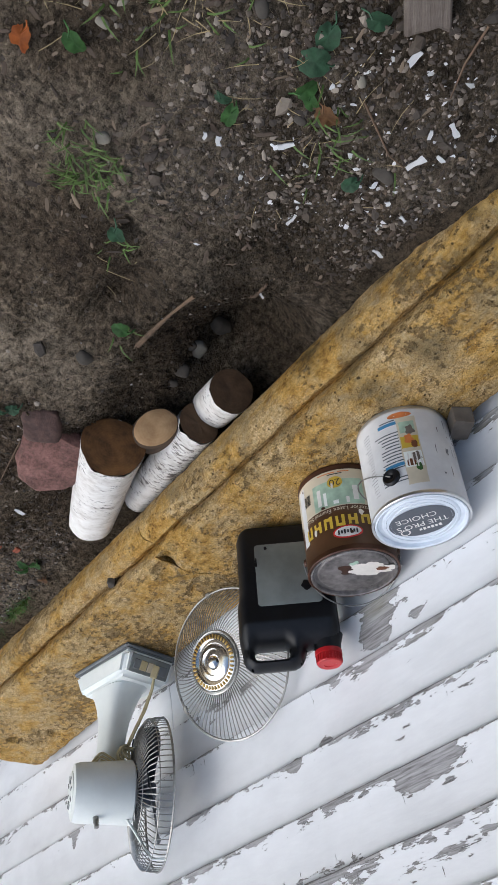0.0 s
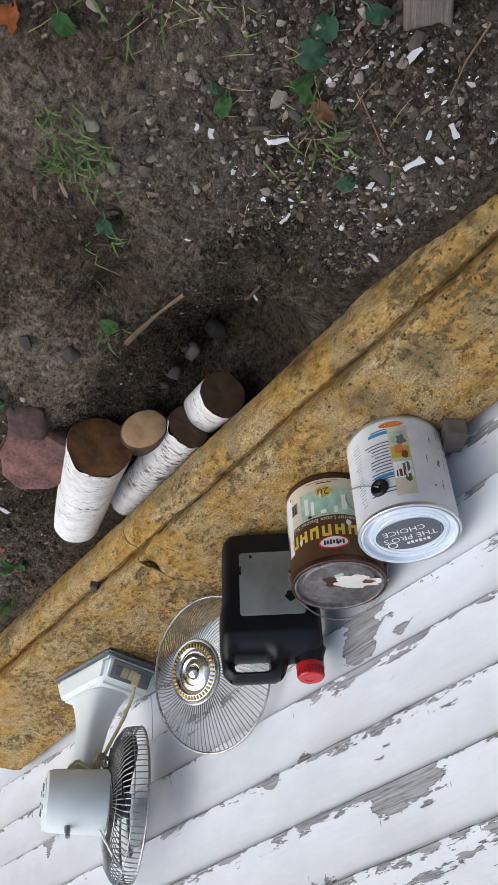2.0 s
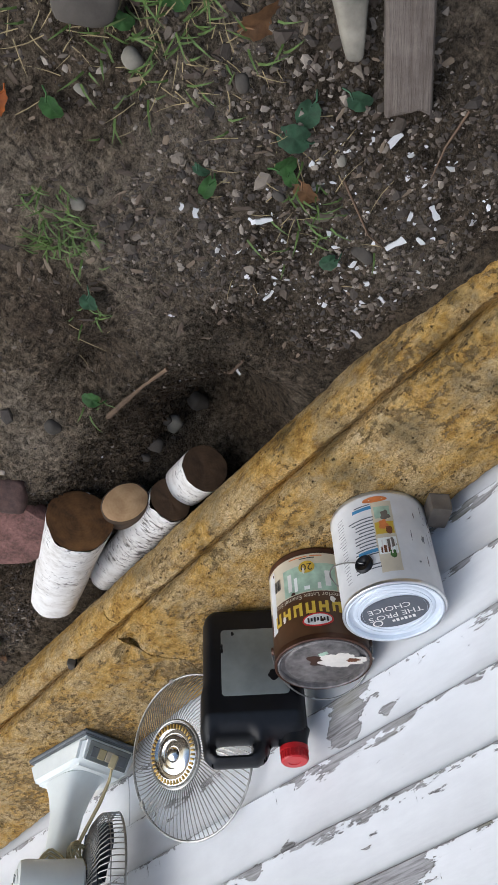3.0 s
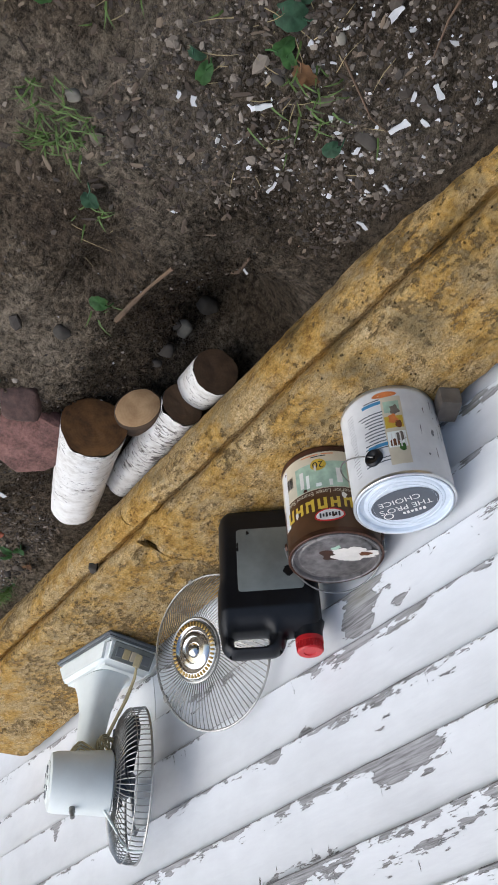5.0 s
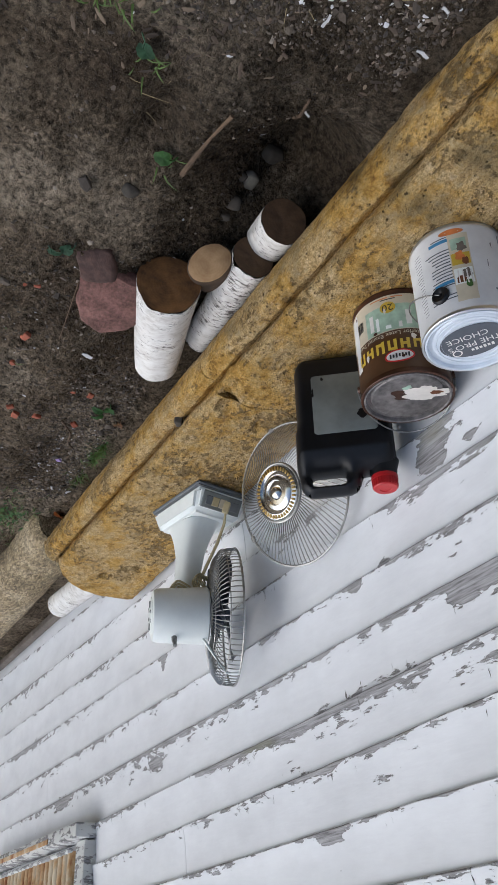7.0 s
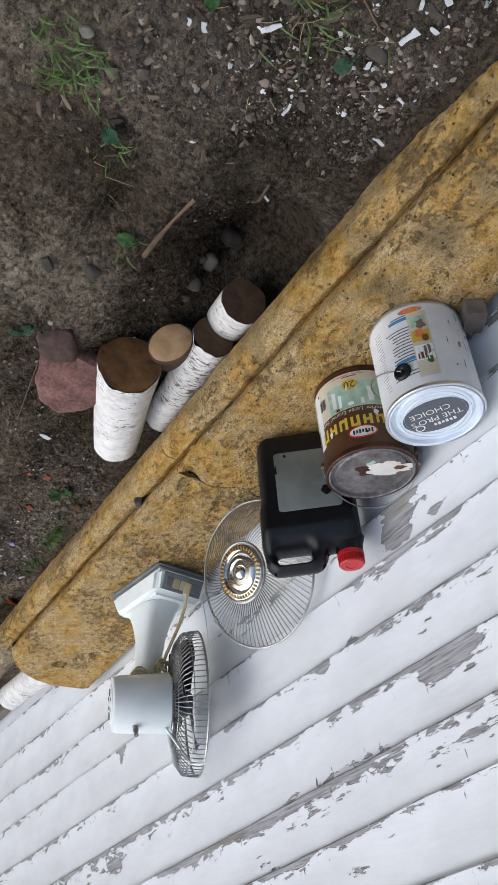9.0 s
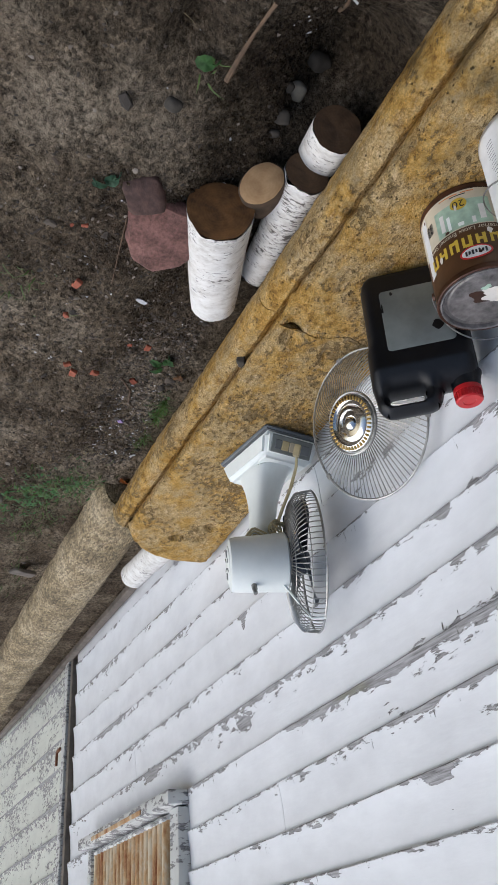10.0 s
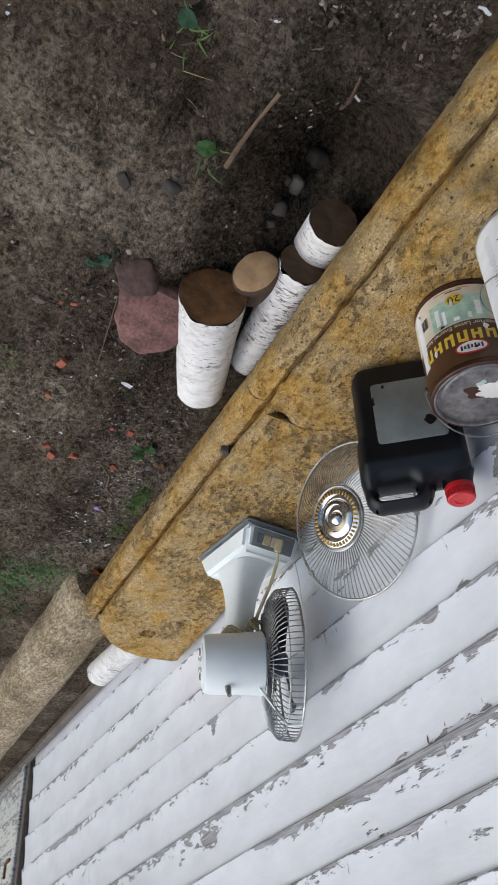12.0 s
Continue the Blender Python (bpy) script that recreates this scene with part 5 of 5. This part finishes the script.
scatter("bark_bits", 3200, [(-0.95, -0.5, 0.3, 0.25, 4), (-0.9, -0.85, 0.3, 0.2, 2), (0.7, -0.42, 0.4, 0.14, 3), (0.3, -0.5, 0.5, 0.25, 1)], 0.0024, MULCH, "dark bark bits and dead plant crumbs", "mulch", 6, 0.30, 3.2, 0.3, 0.1)
scatter("paint_flakes", 500, [(-0.95, -0.43, 0.17, 0.14, 6), (-0.7, -0.6, 0.5, 0.3, 1.2), (0.82, -0.36, 0.22, 0.07, 7), (0.4, -0.5, 0.5, 0.2, 1.2), (-0.55, -0.40, 0.1, 0.05, 0.5)], 0.0025, CHIP_WHITE, "small white paint flakes fallen on the soil", "paint flakes", 7, 0.22, 1.5, 0.45, -0.6)


def paint_chip(x, y, w, l, turn, seed):
    bm = block((l * 0.72, w * 0.66, 0.0018))
    bmesh.ops.subdivide_edges(bm, edges=bm.edges[:], cuts=3, use_grid_fill=True)
    for v in bm.verts:
        k = noise.noise_vector(v.co * 90 + Vector((seed, seed, 0)))
        v.co += Vector((k.x * 0.0045, k.y * 0.0045, 0.05 * v.co.x * v.co.x / l))
    ob = part("paint_chip", bm, CHIP_WHITE, smooth=False)
    ob.matrix_world = pose(x, y, lay_z(x, y) + 0.005, 6 * math.sin(seed * 3), 5 * math.cos(seed * 5), turn)
    return tagged(ob, "torn chip of white house paint on the soil", "paint chip", "fallen paint chips")


for i, (x, y, w, l, a) in enumerate(((-0.863, -0.624, 0.010, 0.024, 30), (-0.910, -0.545, 0.010, 0.028, -40), (-0.985, -0.378, 0.013, 0.040, -20), (-1.052, -0.368, 0.012, 0.030, 60), (-1.029, -0.391, 0.008, 0.020, 20), (-0.906, -0.357, 0.010, 0.014, 40),
                                     (-0.801, -0.454, 0.005, 0.030, 5), (-0.899, -0.322, 0.006, 0.020, 80), (-0.814, -0.292, 0.006, 0.028, 75), (-1.097, -0.480, 0.016, 0.030, -10), (-1.011, -0.355, 0.009, 0.016, 70), (-0.942, -0.459, 0.008, 0.010, 15),
                                     (0.210, -0.485, 0.014, 0.034, 70), (0.976, -0.353, 0.012, 0.022, 20), (1.000, -0.296, 0.012, 0.026, -30), (-0.866, -0.650, 0.007, 0.012, 10), (-0.577, -0.347, 0.006, 0.020, 60), (-0.435, -0.337, 0.006, 0.012, 20))):
    paint_chip(x, y, w, l, a, i * 1.3)


def leaf(x, y, size, turn, material, label, lobes=0.045, up=0.02, tilt=12, group="yard weeds", long=1.35):
    """A broad toothed leaf on a short stem."""
    top = empty("leaf", pose(x, y, lay_z(x, y) + up * 0.5, tilt, 8, turn))
    tagged(top, label, "leaf", group)
    bm = bmesh.new()
    n, rings = 26, []
    for f in (0.4, 0.75, 1.0):
        ring = []
        for k in range(n):
            t = k * math.tau / n
            q = size * f * (1 + lobes * math.cos(t * 9) * f - 0.30 * math.exp(-((math.pi - t) / 0.35) ** 2))
            px, py = q * math.cos(t) * long * 0.7, q * math.sin(t) * 0.72
            ring.append(bm.verts.new((px, py, -0.22 * px * px / size + 0.35 * abs(py) * 0.6 + 0.05 * size * math.sin(t * 5) * f)))
        rings.append(ring)
    c = bm.verts.new((0, 0, 0))
    for k in range(n):
        bm.faces.new((c, rings[0][k], rings[0][(k + 1) % n]))
    for a, b in zip(rings, rings[1:]):
        for k in range(n):
            bm.faces.new((a[k], b[k], b[(k + 1) % n], a[(k + 1) % n]))
    bmesh.ops.solidify(bm, geom=bm.faces[:], thickness=0.0006)
    part("blade", bm, material, top)
    part("stem", tube([(-size * 0.55, 0, 0.004), (-size * 0.9, 0.004, -0.002), (-size * 1.25, 0.0, -up * 0.6)], 0.0012, 5), material, top)
    return top


G1, G2 = "green weed leaf growing out of the soil", "blue-green broad weed leaf over the gravel"
for x, y, s, a, m, lb in ((-0.650, -0.671, 0.026, 40, GREEN_B, G1), (-0.447, -0.561, 0.026, -70, GREEN, G1), (-0.885, -0.847, 0.026, 60, GREEN, G1), (-1.026, -0.584, 0.034, -60, GREEN_B, G2), (-1.060, -0.589, 0.030, 20, GREEN_B, G2),
                          (-1.110, -0.550, 0.026, 100, GREEN_B, G2), (-0.991, -0.571, 0.024, 150, GREEN, G2), (-0.979, -0.554, 0.018, 60, GREEN, G2), (-0.908, -0.431, 0.022, -20, GREEN_B, G2), (-0.904, -0.633, 0.020, 10, GREEN, G1), (-0.923, -0.655, 0.014, 90, GREEN_B, G1),
                          (0.493, -0.335, 0.030, 20, GREEN, G1), (0.531, -0.354, 0.024, 130, GREEN, G1), (0.491, -0.367, 0.020, -100, GREEN, G1), (-0.150, -0.642, 0.024, -30, GREEN_B, G1), (-0.137, -0.660, 0.018, 80, GREEN_B, G1), (-1.086, -0.798, 0.040, 30, GREEN, G1), (-1.025, -0.828, 0.022, 100, GREEN, G1)):
    leaf(x, y, s * 0.72, a, m, lb, long=2.0 if s < 0.021 or x == -0.480 else 1.35)
leaf(1.203, -0.263, 0.034, 40, LEAF_ORANGE, "bright orange dead leaf beside the end of the beam", 0.2, 0.01, 30, "dead leaves")
leaf(-0.857, -0.904, 0.018, 10, LEAF_ORANGE, "curled brown-orange dead leaf on the soil", 0.1, 0.01, 20, "dead leaves", 1.7)
leaf(-1.116, -0.696, 0.026, 150, LEAF_BROWN, "curled brown dead leaf among straw", 0.1, 0.01, 20, "dead leaves", 1.9)
leaf(-0.974, -0.524, 0.020, 70, LEAF_BROWN, "brown dead leaf on the gravel", 0.1, 0.01, 20, "dead leaves", 1.6)
leaf(0.551, -0.289, 0.018, 10, LEAF_BROWN, "brown dead leaf beside the beam", 0.1, 0.008, 15, "dead leaves", 1.5)
leaf(0.065, -0.296, 0.018, 110, LEAF_BROWN, "brown dead leaf between log and beam", 0.1, 0.01, 25, "dead leaves", 1.6)


def blades(name, spots, material, label, cat, seed, height, flat=0.3, wide=0.0016):
    """Grass blades or straw in one mesh of kind stuff. spots: (x, y, reach, how many)."""
    rs = np.random.RandomState(seed)
    vs, fs = [], []
    for cx, cy, reach, n in spots:
        for _ in range(n):
            x, y = cx + reach * rs.normal() * 0.5, cy + reach * rs.normal() * 0.5
            if y > -0.285 and x < 1.15:
                y = -0.285 - 0.01 * rs.rand()
            a, h = rs.uniform(0, math.tau), height * rs.uniform(0.5, 1.4)
            d, s = np.array((math.cos(a), math.sin(a), 0)), np.array((-math.sin(a), math.cos(a), 0))
            z = lay_z(x, y)
            b = len(vs)
            bend = h * rs.uniform(-0.35, 0.35)
            for t, w in ((0, 1.0), (0.4, 0.9), (0.75, 0.6), (1.0, 0.1)):
                p = np.array((x, y, z)) + d * h * t * (flat + t * (1 - flat) * 0.7) + s * bend * t * t + np.array((0, 0, h * (1 - flat) * (t - 0.45 * t * t) + 0.002))
                vs += [tuple(p - s * wide * w), tuple(p + s * wide * w)]
            fs += [(b + 2 * i, b + 2 * i + 1, b + 2 * i + 3, b + 2 * i + 2) for i in range(3)]
    me = bpy.data.meshes.new(name)
    me.from_pydata(vs, [], fs)
    me.materials.append(material)
    return tagged(new(name, me), label, cat, kind="stuff")


blades("grass", [(-0.728, -0.749, 0.045, 60), (-0.757, -0.787, 0.05, 30), (-0.615, -0.649, 0.03, 9), (-1.045, -0.798, 0.12, 120), (-0.427, -0.546, 0.03, 5), (0.714, -0.261, 0.07, 110), (0.895, -0.272, 0.05, 40), (1.246, -0.484, 0.16, 260), (1.508, -0.543, 0.25, 220), (0.231, -0.798, 0.12, 40), (-0.942, -0.492, 0.06, 30), (2.267, -0.695, 0.4, 200)], GRASS, "tufts of thin green grass", "grass", 11, 0.034)
blades("clover", [(1.246, -0.484, 0.13, 160), (1.353, -0.614, 0.15, 120), (0.714, -0.264, 0.05, 40)], GREEN, "low green weeds on the soil", "weeds", 12, 0.020, 0.6, 0.0045)
blades("straw", [(-1.055, -0.798, 0.12, 130), (-0.974, -0.920, 0.10, 40), (-0.943, -0.543, 0.14, 40), (-0.606, -0.603, 0.10, 4), (1.019, -0.393, 0.15, 40)] , STRAW, "dry straw stalks lying on the soil", "straw", 13, 0.042, 0.94, 0.0007)


def stick(pts, r, label):
    bm = tube([(x, y, lay_z(x, y) + h) for x, y, h in pts], r, 8, taper=[0.75 + 0.25 * math.sin(1 + i * 1.7) for i in range(len(pts))])
    return tagged(part("stick", bm, STICK), label, "stick", "dry sticks")


stick([(-0.424, -0.517, 0.012), (-0.480, -0.515, 0.016), (-0.530, -0.509, 0.016), (-0.590, -0.500, 0.010)], 0.0052, "dry brown stick lying on the soil")
stick([(-0.513, -0.333, 0.014), (-0.563, -0.352, 0.010), (-0.632, -0.377, 0.006)], 0.0042, "short pale broken stick near the beam")
stick([(-1.016, -0.494, 0.006), (-0.995, -0.454, 0.007), (-0.977, -0.420, 0.007), (-0.970, -0.385, 0.004)], 0.0018, "thin dark twig on the gravel")
stick([(-1.178, -0.434, 0.006), (-1.127, -0.423, 0.007), (-1.085, -0.411, 0.004)], 0.0018, "thin brown twig on the gravel")
stick([(0.573, -0.441, 0.005), (0.641, -0.397, 0.008), (0.698, -0.388, 0.005), (0.735, -0.361, 0.004)], 0.0030, "bent pale root on the soil")
stick([(-0.058, -0.589, 0.004), (0.138, -0.571, 0.006), (0.242, -0.476, 0.004)], 0.0014, "thin dark twig near the brick")

def make_plank_wood():
    """Grey-brown weathered wood with its grain along x."""
    m, nt, b = mat("weathered_plank_wood")
    g = noise_tex(nt, coords(nt, (2.0, 40.0, 10.0)), 4.0, 6, 0.75)
    s = noise_tex(nt, coords(nt), 30, 5, 0.7)
    both = math_node(nt, "ADD", math_node(nt, "MULTIPLY", g, 0.6), math_node(nt, "MULTIPLY", s, 0.4))
    nt.links.new(ramp(nt, both, [(0.34, (0.065, 0.050, 0.040)), (0.5, (0.115, 0.093, 0.076)), (0.66, (0.18, 0.15, 0.125))]), b.inputs["Base Color"])
    b.inputs["Roughness"].default_value = 0.9
    bump(nt, b, both, 0.8, 0.004)
    return m


PLANK_WOOD = make_plank_wood()
bm = block((0.26, 0.056, 0.016), (0, 0, 0), 0.003, 1)
bmesh.ops.subdivide_edges(bm, edges=bm.edges[:], cuts=3, use_grid_fill=True)
for v in bm.verts:
    v.co.x += 0.016 * noise.noise(Vector((v.co.y * 60, 2, v.co.z * 40))) * (abs(v.co.x) > 0.12)
plank = part("plank", bm, PLANK_WOOD)
plank.matrix_world = pose(-1.232, -0.584, lay_z(-1.2, -0.55) + 0.008, 0, 0, 42)
tagged(plank, "weathered grey plank end lying on the gravel", "plank")
rock = lump("rock", (0.19, 0.066, 0.05), (-1.215, -0.657, lay_z(-1.2, -0.65) + 0.012), (0, 0, 44), ROCK_PALE, "long pale mossy rock lying on the soil", "rock", 0.008, 18, 3.0)
for v in rock.data.vertices:
    k = min(1.0, max(0.35, 0.75 - v.co.x * 4.6))
    v.co.y *= k
    v.co.z *= k
lump("concrete_shard", (0.028, 0.018, 0.016), (0.189, -0.258, -0.042), (10, 5, 30), ROCK, "grey broken shard stuck in the groove of the beam", "shard", 0.004, 50, 8.0)
lump("flat_stone", (0.10, 0.075, 0.03), (-1.045, -0.885, lay_z(-1.04, -0.88) + 0.008), (3, 2, 30), ROCK, "flat grey stone among dry straw", "stone", 0.006, 20, 5.0)
for x, y, s, mt in ((-0.288, -0.348, 0.040, ROCK), (-0.320, -0.326, 0.044, ROCK_PALE), (-0.359, -0.290, 0.050, ROCK), (-0.262, -0.352, 0.024, ROCK), (-0.335, -0.352, 0.028, ROCK), (-0.789, -0.761, 0.022, ROCK_PALE), (-0.353, -0.586, 0.032, ROCK), (-0.941, -0.395, 0.034, ROCK), (-0.994, -0.798, 0.028, ROCK_PALE), (-1.045, -0.676, 0.022, ROCK), (-0.923, -0.828, 0.018, ROCK_PALE), (-0.948, -0.549, 0.018, ROCK), (-1.036, -0.514, 0.016, ROCK_PALE), (1.333, -0.655, 0.04, ROCK_PALE)):
    lump("stone", (s, s * 0.78, s * 0.6), (x, y, lay_z(x, y) + s * 0.14), (8, -6, 300 * x), mt, "smooth stone half sunk in the soil", "stone", s * 0.14, 40, x * 9, group="loose stones", p=2.5)
for i, (x, y) in enumerate(((0.524, -0.576), (0.511, -0.524), (0.480, -0.599), (0.452, -0.402), (0.605, -0.399), (0.426, -0.456), (0.171, -0.639), (0.295, -0.639), (-0.016, -0.664), (-0.008, -0.686))):
    s = 0.85 * (0.030, 0.024, 0.022, 0.026, 0.024, 0.016, 0.028, 0.022, 0.016, 0.012)[i]
    lump("brick_crumb", (s, s * 0.7, s * 0.5), (x, y, lay_z(x, y) + s * 0.12), (10, 8, 57 * i), CRUMB_RED, "orange-red crumb of broken brick on the soil", "brick crumb", s * 0.16, 45, i * 2.0, group="brick crumbs")
lump("plastic_bit", (0.024, 0.014, 0.006), (0.804, -0.384, lay_z(0.804, -0.384) + 0.004), (5, 10, 30), simple("lilac_plastic", (0.36, 0.26, 0.55), 0.5), "torn bit of lilac plastic on the soil", "litter", 0.003, 60, 1.0)
lump("board_scrap", (0.11, 0.05, 0.018), (2.08, -0.46, lay_z(2.08, -0.46) + 0.02), (6, 4, 60), OLD_WOOD, "grey scrap of board beside the concrete bar", "board", 0.003, 20, 2.0)
lump("wood_block", (0.050, 0.036, 0.036), (-0.668, -0.006, 0.018), (0, 0, 28), OLD_WOOD, "small grey wooden block beside the white can", "wood block", 0.0015, 30, 6.0, p=24)
